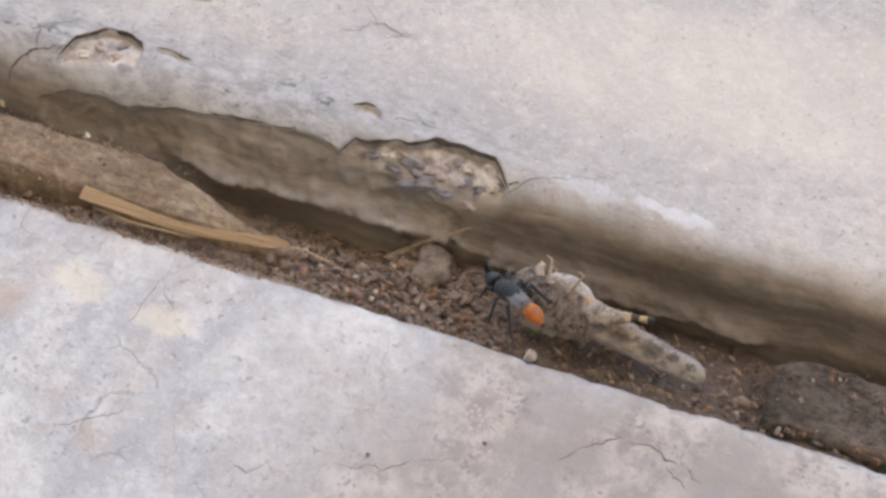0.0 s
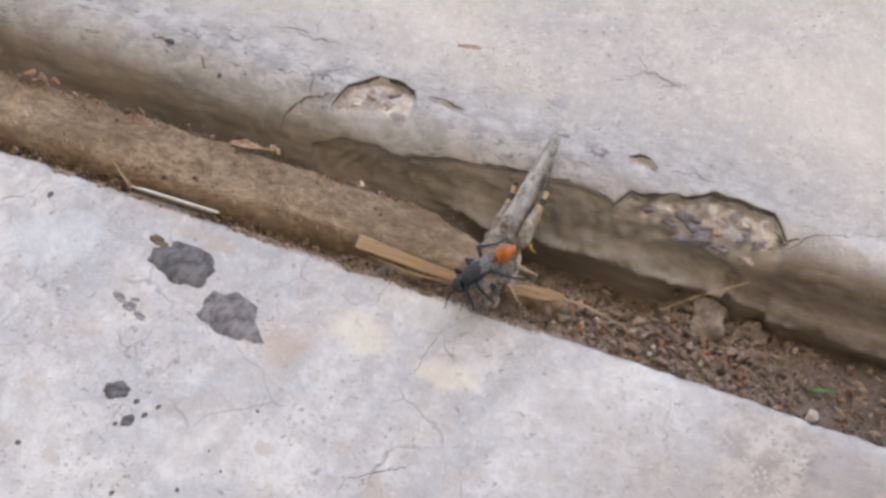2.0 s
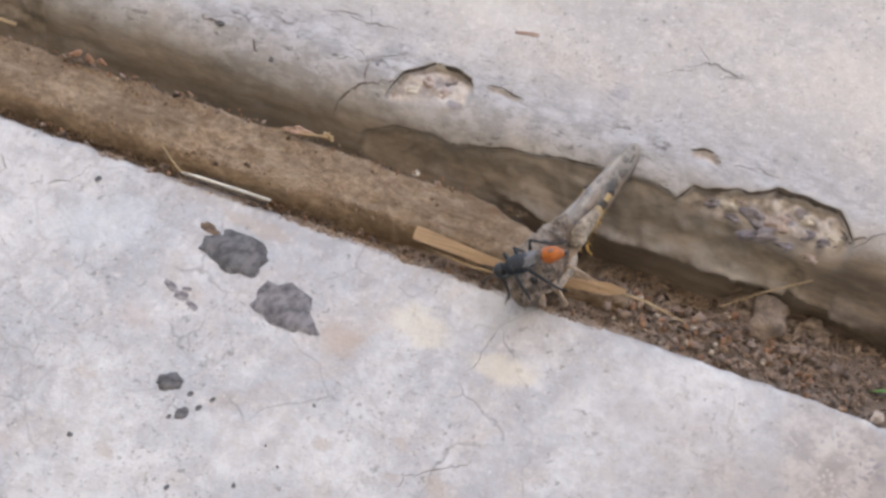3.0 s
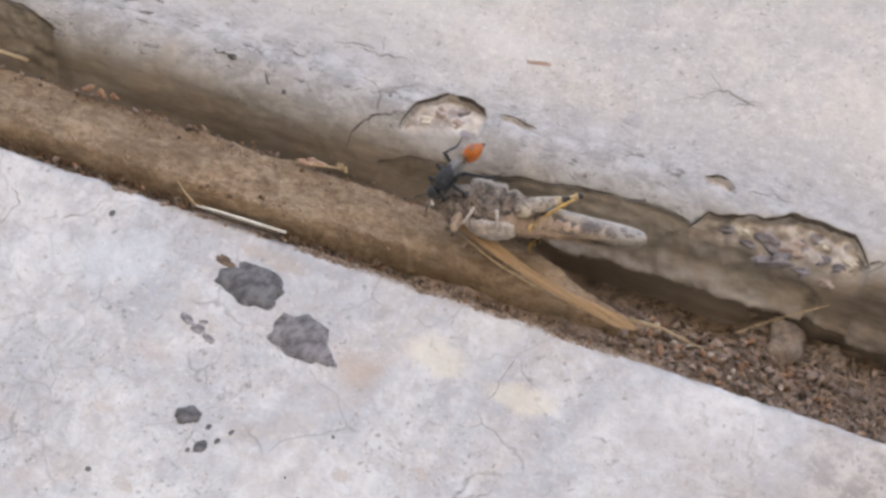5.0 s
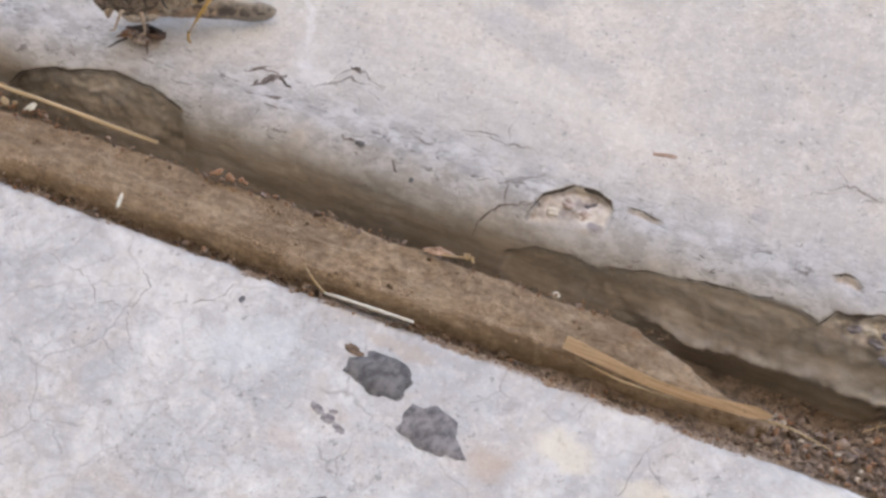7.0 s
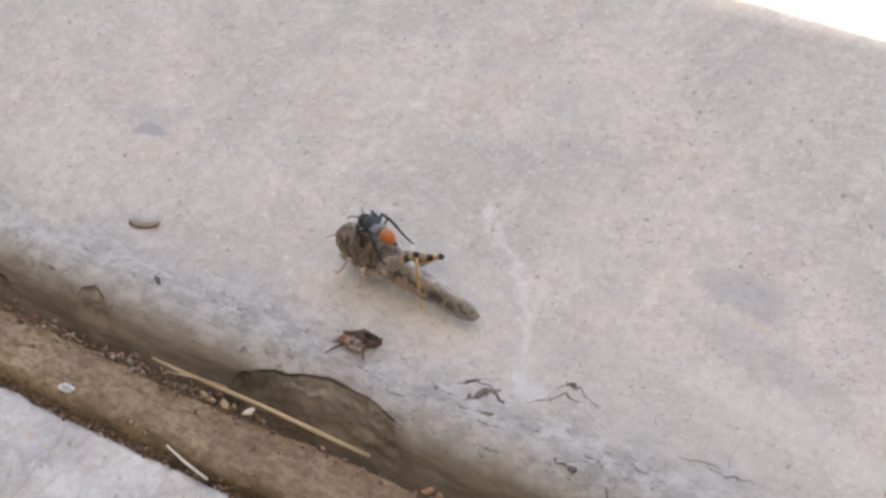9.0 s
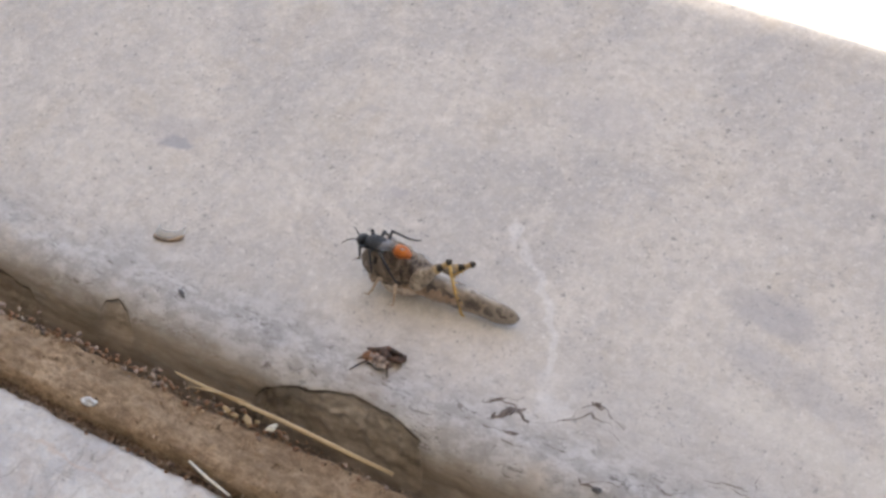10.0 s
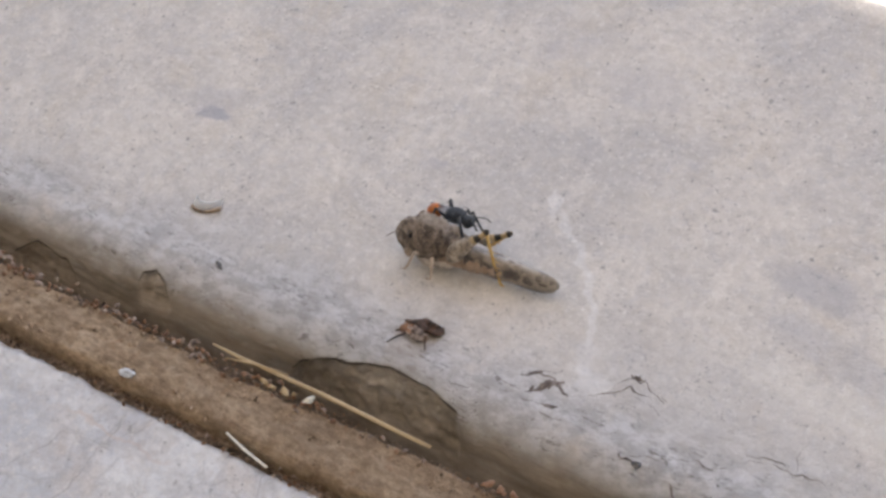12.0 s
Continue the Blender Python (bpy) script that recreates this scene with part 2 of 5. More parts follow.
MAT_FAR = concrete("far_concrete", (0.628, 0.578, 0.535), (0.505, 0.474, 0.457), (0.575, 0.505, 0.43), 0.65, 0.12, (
    (-15.6, 5.4, 0.14, 0.50, 20, (0.80, 0.79, 0.80), 0.45), (-15.0, 4.9, 0.13, 0.50, 48, (0.80, 0.79, 0.80), 0.45), (-14.3, 4.3, 0.13, 0.60, 42, (0.80, 0.79, 0.80), 0.45), (-13.7, 3.6, 0.14, 0.60, 35, (0.80, 0.79, 0.80), 0.48), (-13.2, 2.8, 0.15, 0.65, 25, (0.80, 0.79, 0.80), 0.48),
    (-12.9, 2.1, 0.30, 0.5, 10, (0.78, 0.77, 0.78), 0.37), (-12.5, 1.65, 0.60, 0.38, 0, (0.78, 0.77, 0.78), 0.46), (-25.42, 4.48, 0.60, 0.26, 10, (0.30, 0.295, 0.34), 0.95), (-18.9, 5.4, 0.30, 0.18, 0, (0.36, 0.34, 0.37), 0.6), (-21.0, 7.3, 0.25, 0.15, 0, (0.36, 0.34, 0.36), 0.4),
    (-9.1, 5.6, 1.3, 0.50, -8, (0.37, 0.36, 0.38), 0.75), (-10.0, 2.2, 4.0, 1.2, -8, (0.42, 0.415, 0.43), 0.35), (-17.6, 9.7, 0.8, 0.4, 20, (0.46, 0.44, 0.46), 0.4), (-15.1, 9.2, 1.3, 0.7, 0, (0.44, 0.42, 0.44), 0.35), (-8.0, 4.2, 2.2, 0.5, -12, (0.36, 0.36, 0.39), 0.45), (-25.5, 5.0, 1.2, 0.4, 20, (0.36, 0.36, 0.40), 0.4),
    # the bluish whites at x 4.8, 6.6 and 8.3 paint sky sheen on the nosing
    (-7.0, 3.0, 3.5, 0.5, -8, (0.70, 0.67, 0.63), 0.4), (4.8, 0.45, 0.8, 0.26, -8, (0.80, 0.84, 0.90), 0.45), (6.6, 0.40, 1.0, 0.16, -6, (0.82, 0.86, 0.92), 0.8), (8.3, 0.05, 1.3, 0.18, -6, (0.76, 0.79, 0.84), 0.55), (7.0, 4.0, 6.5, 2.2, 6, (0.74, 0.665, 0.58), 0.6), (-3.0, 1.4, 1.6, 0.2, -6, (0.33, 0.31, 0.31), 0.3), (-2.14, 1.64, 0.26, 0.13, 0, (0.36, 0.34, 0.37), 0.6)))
MAT_NEAR = concrete("near_concrete", (0.71, 0.70, 0.695), (0.50, 0.505, 0.53), (0.58, 0.49, 0.43), 0.55, 0.55, (
    (7.5, -6.0, 6.5, 3.2, 8, (0.37, 0.325, 0.30), 1.2), (8.5, -4.4, 3.5, 1.1, 5, (0.37, 0.325, 0.30), 1.0), (-5.26, -5.37, 0.50, 0.36, -10, (0.46, 0.33, 0.24), 0.6), (-4.0, -4.5, 0.75, 0.40, -5, (0.80, 0.73, 0.60), 0.8), (-2.07, -4.75, 0.85, 0.36, 8, (0.80, 0.73, 0.60), 0.8),
    (8.9, -5.15, 0.45, 0.55, 0, (0.30, 0.34, 0.42), 0.5), (-11.0, -4.7, 1.3, 0.7, 30, (0.72, 0.76, 0.80), 0.5), (5.2, -4.2, 1.6, 0.7, 10, (0.44, 0.38, 0.37), 0.4), (-9.3, -6.4, 0.5, 0.25, -10, (0.50, 0.40, 0.36), 0.5),
    (-8.0, -3.6, 1.0, 0.2, -4, (0.50, 0.38, 0.28), 0.5), (1.0, -4.6, 1.5, 0.5, 10, (0.46, 0.42, 0.42), 0.45), (-14.0, -4.4, 2.0, 0.5, 10, (0.74, 0.72, 0.70), 0.5),
    (-9.6, -7.8, 0.28, 0.16, 20, (0.50, 0.40, 0.33), 0.5), (-8.4, -9.14, 0.3, 0.15, -12, (0.50, 0.40, 0.33), 0.5), (-4.65, -7.48, 0.25, 0.15, 10, (0.50, 0.40, 0.33), 0.5), (-3.26, -6.93, 0.22, 0.13, -8, (0.50, 0.40, 0.33), 0.5), (-3.34, -7.52, 0.26, 0.14, 25, (0.50, 0.40, 0.33), 0.5), (-2.32, -7.49, 0.24, 0.16, 0, (0.50, 0.40, 0.33), 0.5), (-23.1, -3.92, 1.1, 0.07, 0, (0.55, 0.43, 0.36), 0.55), (-21.6, -3.96, 1.0, 0.06, -2, (0.50, 0.40, 0.36), 0.5), (-4.21, -3.83, 0.3, 0.18, 5, (0.42, 0.43, 0.47), 0.45), (-7.83, -8.6, 0.32, 0.18, -10, (0.42, 0.43, 0.47), 0.45)), 7.0)


def soil_bed(name):
    """Loose joint soil, dark where it lies damp."""
    k = Nodes(name, 0.95)
    c = k.mix(k.step(k.noise(2.6, 5, 0.7), 0.34, 0.66), (0.155, 0.115, 0.090), (0.38, 0.29, 0.228))
    c = k.mix(k.math("MULTIPLY", k.attr("bare"), k.step(k.noise(1.0, 4, 0.7), 0.30, 0.55, 0.4, 1.0)), c, (0.135, 0.102, 0.084))
    return k.done(c, k.noise(6.2, 4, 0.65), 0.14, 0.8)


MAT_EARTH = soil_bed("joint_earth")
MAT_GROUND = plain("pale_ground", (0.45, 0.42, 0.37), (0.58, 0.55, 0.50), 0.05, 0.9)
# tones of the unseen roof and wall, set for how much light they bounce
MAT_ROOF = plain("roof_plaster", (0.70, 0.68, 0.64), (0.78, 0.76, 0.72), 0.05, 0.9)
MAT_WALL = plain("wall_plaster", (0.26, 0.23, 0.20), (0.34, 0.31, 0.27), 0.05, 0.9)
MAT_STRIP = fibre("weathered_fibre", (0.285, 0.197, 0.130), (0.625, 0.455, 0.310), (0.735, 0.585, 0.43))
MAT_STRIP_OLD = fibre("rotted_fibre", (0.075, 0.060, 0.050), (0.235, 0.190, 0.155), (0.38, 0.31, 0.26))
MAT_STONE = plain("pebble", (0.105, 0.076, 0.062), (0.27, 0.20, 0.162), 5, 0.9, 0.05, vary=0.6)
MAT_TAR = plain("dark_residue", (0.075, 0.072, 0.076), (0.21, 0.20, 0.205), 4, 0.8, 0.05)
MAT_STRAW = plain("straw", (0.34, 0.235, 0.125), (0.54, 0.40, 0.235), 3, 0.6, 0.015, (0.15, 4, 4))
MAT_BLADE = plain("dry_blade", (0.54, 0.35, 0.18), (0.72, 0.51, 0.30), 3, 0.6, 0.015, (0.12, 5, 5))
MAT_PALE = plain("bleached", (0.62, 0.57, 0.48), (0.78, 0.74, 0.66), 4, 0.6, 0.01)
MAT_CHIP = plain("rusty_crumb", (0.16, 0.080, 0.048), (0.36, 0.205, 0.125), 6, 0.9, 0.06, vary=0.25)
MAT_DARK = plain("crack_dark", (0.10, 0.075, 0.065), (0.27, 0.23, 0.215), 3.5, 0.95)
# near-black tone for painted shadow lines, under chip rims and stems
MAT_SHADOW_LINE = plain("shadow_line", (0.045, 0.036, 0.030), (0.130, 0.100, 0.080), 4, 0.95)
MAT_GREEN = plain("green_bit", (0.10, 0.22, 0.06), (0.16, 0.30, 0.10), 5, 0.6)


# ---- builders ----
def part(name, bm, material, parent=None, label="", smooth=True):
    """Links a bmesh, in centimetres, as one mesh object in metres."""
    bmesh.ops.scale(bm, vec=(CM, CM, CM), verts=bm.verts)
    me = bpy.data.meshes.new(name)
    bm.to_mesh(me)
    bm.free()
    return part_mesh(name, me, material, parent, label, smooth)


def part_mesh(name, me, material, parent=None, label="", smooth=True):
    me.polygons.foreach_set("use_smooth", [smooth] * len(me.polygons))
    me.materials.append(material)
    ob = new(name, me)
    if parent is not None:
        ob.parent = parent
    if label:
        ob["label"] = label
    return ob


def empty(name, m=None):
    ob = new(name)
    ob.empty_display_size = 0.002
    if m is not None:
        ob.matrix_world = m
    return ob


def at_cm(x, y, z, rx=0, ry=0, rz=0):
    return pose(x * CM, y * CM, z * CM, rx, ry, rz)


def loft(bm, pts, radii, n=10, flat=1.0, up=(0, 0, 1)):
    """A closed tube through pts; radii: one for each point, or (across, along up)."""
    pts = [Vector(p) for p in pts]
    rings = []
    for i, p in enumerate(pts):
        d = (pts[min(i + 1, len(pts) - 1)] - pts[max(i - 1, 0)]).normalized()
        side = d.cross(Vector(up))
        side = side.normalized() if side.length > 1e-4 else d.orthogonal().normalized()
        over = side.cross(d).normalized()
        r = radii[i]
        ra, rb = r if isinstance(r, tuple) else (r, r * flat)
        rings.append([bm.verts.new(p + side * ra * math.cos(2 * math.pi * k / n) + over * rb * math.sin(2 * math.pi * k / n)) for k in range(n)])
    for a, b in zip(rings, rings[1:]):
        for k in range(n):
            bm.faces.new((a[k], a[(k + 1) % n], b[(k + 1) % n], b[k]))
    bm.faces.new(rings[0][::-1]), bm.faces.new(rings[-1])
    bmesh.ops.recalc_face_normals(bm, faces=bm.faces)
    return bm


def tube(pts, radii, n=8, flat=1.0):
    return loft(bmesh.new(), pts, radii if isinstance(radii, (list, tuple)) else [radii] * len(pts), n, flat)


def lump(size, seed=0, rough=0.25, rings=2):
    """An uneven stone about the given half sizes."""
    bm = bmesh.new()
    bmesh.ops.create_icosphere(bm, subdivisions=rings, radius=1)
    for v in bm.verts:
        v.co *= 1 + rough * noise.noise(v.co * 1.3 + Vector((seed * 7.1, seed * 3.3, seed)))
        v.co = Vector([c * s for c, s in zip(v.co, size)])
    return bm


def grid_mesh(name, xs, rows, fn):
    """A sheet: fn(x, row) gives the place and its marks; rows are whatever fn takes."""
    nx, ny = len(xs), len(rows)
    co, bare, soil = np.empty((nx * ny, 3)), np.empty(nx * ny), np.empty(nx * ny)
    for j, r in enumerate(rows):
        for i, x in enumerate(xs):
            p, co_b, co_s = fn(x, r)
            co[j * nx + i], bare[j * nx + i], soil[j * nx + i] = p, co_b, co_s
    i, j = np.meshgrid(np.arange(nx - 1), np.arange(ny - 1))
    a = (j * nx + i).ravel()
    faces = np.stack([a, a + 1, a + nx + 1, a + nx], 1)
    me = bpy.data.meshes.new(name)
    me.from_pydata((co * CM).tolist(), [], faces.tolist())
    # mask of the rim, for its wear and for the painted sky reflection
    worn = np.exp(-(np.maximum(0, co[:, 1] - 0.5) / 1.1) ** 2) * np.clip((co[:, 1] + 1.2) * 3, 0, 1) * (1 - 0.75 * np.clip((co[:, 0] - 1.5) / 2.5, 0, 1))
    for key, values in (("bare", bare), ("soil", soil), ("worn", worn)):
        me.attributes.new(key, "FLOAT", "POINT").data.foreach_set("value", values.astype(np.float32))
    return me


def fbm(x, y, z=0.0, octaves=4):
    return noise.fractal(Vector((x, y, z)), 1.0, 2.0, octaves)


def smooth(v, lo, hi):
    u = min(1.0, max(0.0, (v - lo) / (hi - lo)))
    return u * u * (3 - 2 * u)


# ---- structure: two slabs, the joint between them ----
NEAR_Z, NEAR_EDGE, FAR_END = -0.85, -3.10, 13.7
ROUND = 1.2                      # radius of the far slab's nosing
ROUND_Y = 0.6                    # where the nosing begins
XS = [-140, -90, -60] + [round(-38 + 0.05 * i, 3) for i in range(int(52 / 0.05) + 1)] + [25, 60, 100]


SLOPE = radians(65)              # how steep the face runs on below the nosing


def nosing(s):
    """Place (y, z) and outward normal on the far slab's section; s runs in cm from the nosing's start, down the face."""
    if s <= 0:
        return ROUND_Y - s, 0.0, 0.0, 1.0
    a = min(s / ROUND, SLOPE)
    y, z = ROUND_Y - ROUND * math.sin(a), -ROUND + ROUND * math.cos(a)
    drop = max(0.0, s - ROUND * SLOPE)
    return y - drop * math.cos(SLOPE), z - drop * math.sin(SLOPE), -math.sin(a), math.cos(a)


def nosing_s(y):
    """The other way round, for a place y on the top, the nosing or the face."""
    low = ROUND_Y - ROUND * math.sin(SLOPE)
    if y >= ROUND_Y:
        return ROUND_Y - y
    return ROUND * math.asin((ROUND_Y - y) / ROUND) if y > low else ROUND * SLOPE + (low - y) / math.cos(SLOPE)


# chips in the nosing: x range, the broken upper edge as (x, y) corners, where it feathers out, depth, soil
CHIPS = [
    ([(-0.3, -0.28), (0.0, 0.10), (1.1, 0.28), (1.55, 0.58), (2.85, 0.52), (3.3, 0.0)], -0.50, 0.26, 0.0),
    ([(-6.7, -0.1), (-6.5, 0.5), (-5.95, 0.95), (-5.1, 0.88), (-4.95, 0.6)], -0.22, 0.16, 0.0),
    ([(-0.32, 0.76), (-0.1, 0.92), (0.15, 0.92), (0.36, 0.74)], 0.60, 0.10, 0.0),
    ([(-4.75, 0.80), (-4.4, 0.84), (-3.9, 0.70)], 0.64, 0.08, 0.0),
    ([(-19.6, -0.6), (-18.7, -0.30), (-16.9, 0.06), (-15.9, 0.02), (-15.0, -0.20), (-14.85, -0.6)], -1.0, 0.24, 0.75),
    ([(-7.0, -0.62), (-6.3, -0.45), (-4.8, -0.42), (-3.7, -0.28), (-2.4, -0.14), (-0.75, -0.06), (-0.2, -0.22), (1.5, -0.42), (2.6, -0.55)], -1.05, 0.13, 0.8),
    ([(-24.45, -0.40), (-24.3, -0.18), (-23.95, -0.06), (-23.6, -0.18), (-23.4, -0.45)], -0.75, 0.15, 0.3),
    ([(-28.9, -0.73), (-27.9, -0.42), (-26.9, -0.55), (-26.5, -0.95)], -1.1, 0.15, 0.7),
    ([(-17.3, 0.95), (-16.9, 1.27), (-16.3, 1.25), (-16.2, 1.05)], 0.80, 0.10, 0.3),
]


def chip(x, s):
    """How deep the skin is broken away here, and how bare and how soiled it is."""
    deep = bare = soiled = 0.0
    for edge, low, depth, soil in CHIPS:
        if edge[0][0] < x < edge[-1][0]:
            jag = 0.08 * fbm(x * 1.7, 4.0, 1.0, 2)
            top = float(np.interp(x, [p[0] for p in edge], [p[1] for p in edge])) + jag * min(1, depth * 8) * (1 - 0.6 * soil)
            s0, s1 = nosing_s(top), nosing_s(low)
            side = min(1.0, (x - edge[0][0]) / 0.12, (edge[-1][0] - x) / 0.12)
            if s > s0:
                fade = 1 - smooth(s, s0 + (s1 - s0) * 0.35, s1)
                deep = max(deep, depth * side * min(1, (s - s0) / 0.075) * fade * (0.8 + 0.5 * fbm(x * 3, s * 3, 5)))
                bare = max(bare, side * min(1, (s - s0) / 0.04) * (1 - smooth(s, s0 + (s1 - s0) * (0.50 + 0.35 * fbm(x * 1.5, s * 2, 8.0)), s1)) * (1 - soil))
                soiled = max(soiled, soil * side * min(1, (s - s0) / 0.05))
                # groove below the rim; its soil colour also paints the rim's shadow line
                groove = max(0.0, 1 - abs(s - s0 - 0.05) / 0.075) * (0.55 + 0.45 * fbm(x * 1.3, 6.0))
                deep += 0.5 * depth * side * max(0, groove)
                soiled = max(soiled, 0.9 * side * max(0, groove))
    return deep, bare, soiled


def ledge_level(x):
    return 2.10 + 0.10 * fbm(x * 0.7, 3.0) + 0.05 * fbm(x * 3, 1.0) + 0.12 * smooth(x, 2.2, 3.4)


def ledge(x, s):
    """Mortar slop that clings to the face low in the joint."""
    a = smooth(x, -4.4, -3.0) * (1 - smooth(x, 8.6, 9.2))
    level = ledge_level(x)
    if s > level + 0.06:
        return -0.14 * a
    return a * (0.26 + 0.14 * fbm(x * 1.6, s * 2.0)) * smooth(s, level - 0.55, level) * (0.35 if 2.3 < x < 3.3 else 1)


def askew(x):
    """How far the slab's outer end lies off a parallel to the joint."""
    return -0.045 * max(-30.0, min(30.0, x + 12.0))


def far_point(x, s):
    y, z, ny, nz = nosing(s)
    y += askew(x) * smooth(-s, 3.0, FAR_END - 0.25 - ROUND_Y)
    rough = 0.0
    if s > -2.5:
        deep, bare, soiled = chip(x, s)
        amp = 0.02 + 0.05 * smooth(s, 0.4, 1.6)
        rough = amp * fbm(x * 0.55, s * 0.9, 2.0) + 0.018 * fbm(x * 2.6, s * 2.6, 7.0) * smooth(s, -0.6, 0.8) - deep + ledge(x, s)
        # soil mask, raised towards +x and below the ledge to paint the shade there
        shaded = smooth(x, 1.8, 3.6)
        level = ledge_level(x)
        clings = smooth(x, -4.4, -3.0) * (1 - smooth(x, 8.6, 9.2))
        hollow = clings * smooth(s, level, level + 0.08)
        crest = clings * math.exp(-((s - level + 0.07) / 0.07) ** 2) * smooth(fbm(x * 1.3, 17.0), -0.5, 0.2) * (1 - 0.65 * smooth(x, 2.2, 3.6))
        wave = 1.05 - 0.46 * shaded - 0.28 * (1 - smooth(x, -21.5, -18.0)) + 0.24 * fbm(x * 0.28, 11.0) + 0.10 * fbm(x * 1.5, 5.0)
        soiled = max(soiled, (0.95 + 0.6 * shaded) * smooth(s, wave - 0.35, wave + 0.55 + 0.25 * shaded), 1.15 * hollow)
        soiled *= 1 - 0.55 * crest
        bare = max(bare, 0.6 * crest)
    else:
        bare = soiled = 0.0
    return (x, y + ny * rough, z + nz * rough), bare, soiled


def far_z(x, y):
    """Height of the far slab's skin over a place on its top or nosing."""
    s = nosing_s(y)
    return far_point(x, s)[0][2]


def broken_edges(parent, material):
    """A dark ribbon along the upper rim of a chip, painted for the shadow under the lifted skin."""
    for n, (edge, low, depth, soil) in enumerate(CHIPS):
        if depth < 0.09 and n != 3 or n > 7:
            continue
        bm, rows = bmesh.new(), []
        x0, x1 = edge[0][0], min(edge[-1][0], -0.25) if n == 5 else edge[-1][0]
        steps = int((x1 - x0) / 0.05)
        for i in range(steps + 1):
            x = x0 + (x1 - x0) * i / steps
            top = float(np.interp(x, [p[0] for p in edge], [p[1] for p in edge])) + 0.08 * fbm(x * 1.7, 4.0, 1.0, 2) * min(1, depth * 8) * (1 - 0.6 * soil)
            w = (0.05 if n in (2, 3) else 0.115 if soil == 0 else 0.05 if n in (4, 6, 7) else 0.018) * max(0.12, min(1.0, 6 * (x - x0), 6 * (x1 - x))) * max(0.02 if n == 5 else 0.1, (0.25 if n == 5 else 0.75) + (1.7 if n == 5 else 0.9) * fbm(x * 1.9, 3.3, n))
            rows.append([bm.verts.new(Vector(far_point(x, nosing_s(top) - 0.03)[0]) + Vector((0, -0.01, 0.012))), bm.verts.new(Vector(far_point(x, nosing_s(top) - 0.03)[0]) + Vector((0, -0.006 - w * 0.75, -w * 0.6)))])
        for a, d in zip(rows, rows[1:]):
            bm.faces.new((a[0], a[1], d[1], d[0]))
        # this ribbon draws the rim's shadow; it is no crack
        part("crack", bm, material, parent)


tops = [-(FAR_END - 0.25 - ROUND_Y), -11, -9, -7, -5.5, -4.5, -3.5, -2.9]
SIDE = tops + [round(-2.4 + 0.1 * i, 3) for i in range(14)] + [round(-1.0 + 0.05 * i, 3) for i in range(int(4.6 / 0.05))]
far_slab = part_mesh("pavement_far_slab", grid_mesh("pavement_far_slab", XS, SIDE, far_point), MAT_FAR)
broken_edges(far_slab, MAT_SHADOW_LINE)
SCAR = [plain("scar_grey", (0.15, 0.130, 0.140), (0.33, 0.30, 0.315), 4, 0.9, 0.08), plain("scar_rose", (0.34, 0.25, 0.215), (0.56, 0.46, 0.41), 5, 0.9, 0.05), plain("scar_buff", (0.56, 0.49, 0.40), (0.80, 0.74, 0.66), 5, 0.9, 0.05)]
SCARS = ((1.35, 0.02, 0.30, 0.17, 0), (1.85, 0.06, 0.24, 0.15, 1), (1.55, -0.30, 0.40, 0.12, 0), (2.45, -0.02, 0.20, 0.10, 0), (2.30, 0.26, 0.13, 0.10, 2), (2.75, -0.10, 0.18, 0.09, 0), (0.75, 0.10, 0.16, 0.12, 2), (0.45, -0.02, 0.15, 0.10, 0), (2.95, 0.05, 0.12, 0.08, 2),
         (2.10, -0.34, 0.16, 0.09, 0), (0.95, -0.14, 0.14, 0.08, 0), (2.60, -0.38, 0.13, 0.08, 1), (1.05, 0.16, 0.10, 0.07, 1), (-5.95, 0.55, 0.22, 0.13, 1), (-5.55, 0.40, 0.18, 0.10, 1), (-6.2, 0.25, 0.16, 0.10, 2), (-5.5, 0.68, 0.13, 0.07, 0))
for n, (x, y, rx, ry, tone) in enumerate(SCARS):
    stone = part("stone", lump((rx, ry, 0.9 * ry), n, 1.1, 3), SCAR[tone], far_slab)
    stone.matrix_basis = at_cm(x, y, far_z(x, y) - 0.34 * ry, -28, 0, -10 + 37 * n % 40)
tagged(far_slab, "worn grey concrete slab with a chipped rounded nosing", "concrete slab", kind="structure")
bm = bmesh.new()
loft(bm, [(x, FAR_END - 0.25 + askew(x), -0.25) for x in (-140, -42, 18, 100)], [0.25] * 4, 12)
bmesh.ops.create_cube(bm, size=1, matrix=Matrix.Translation((-20, (FAR_END + 0.2) / 2, -6.2)) @ Matrix.Diagonal((240, FAR_END - 0.4, 11.4, 1)))
part("slab_edge", bm, MAT_FAR, far_slab, smooth=False)


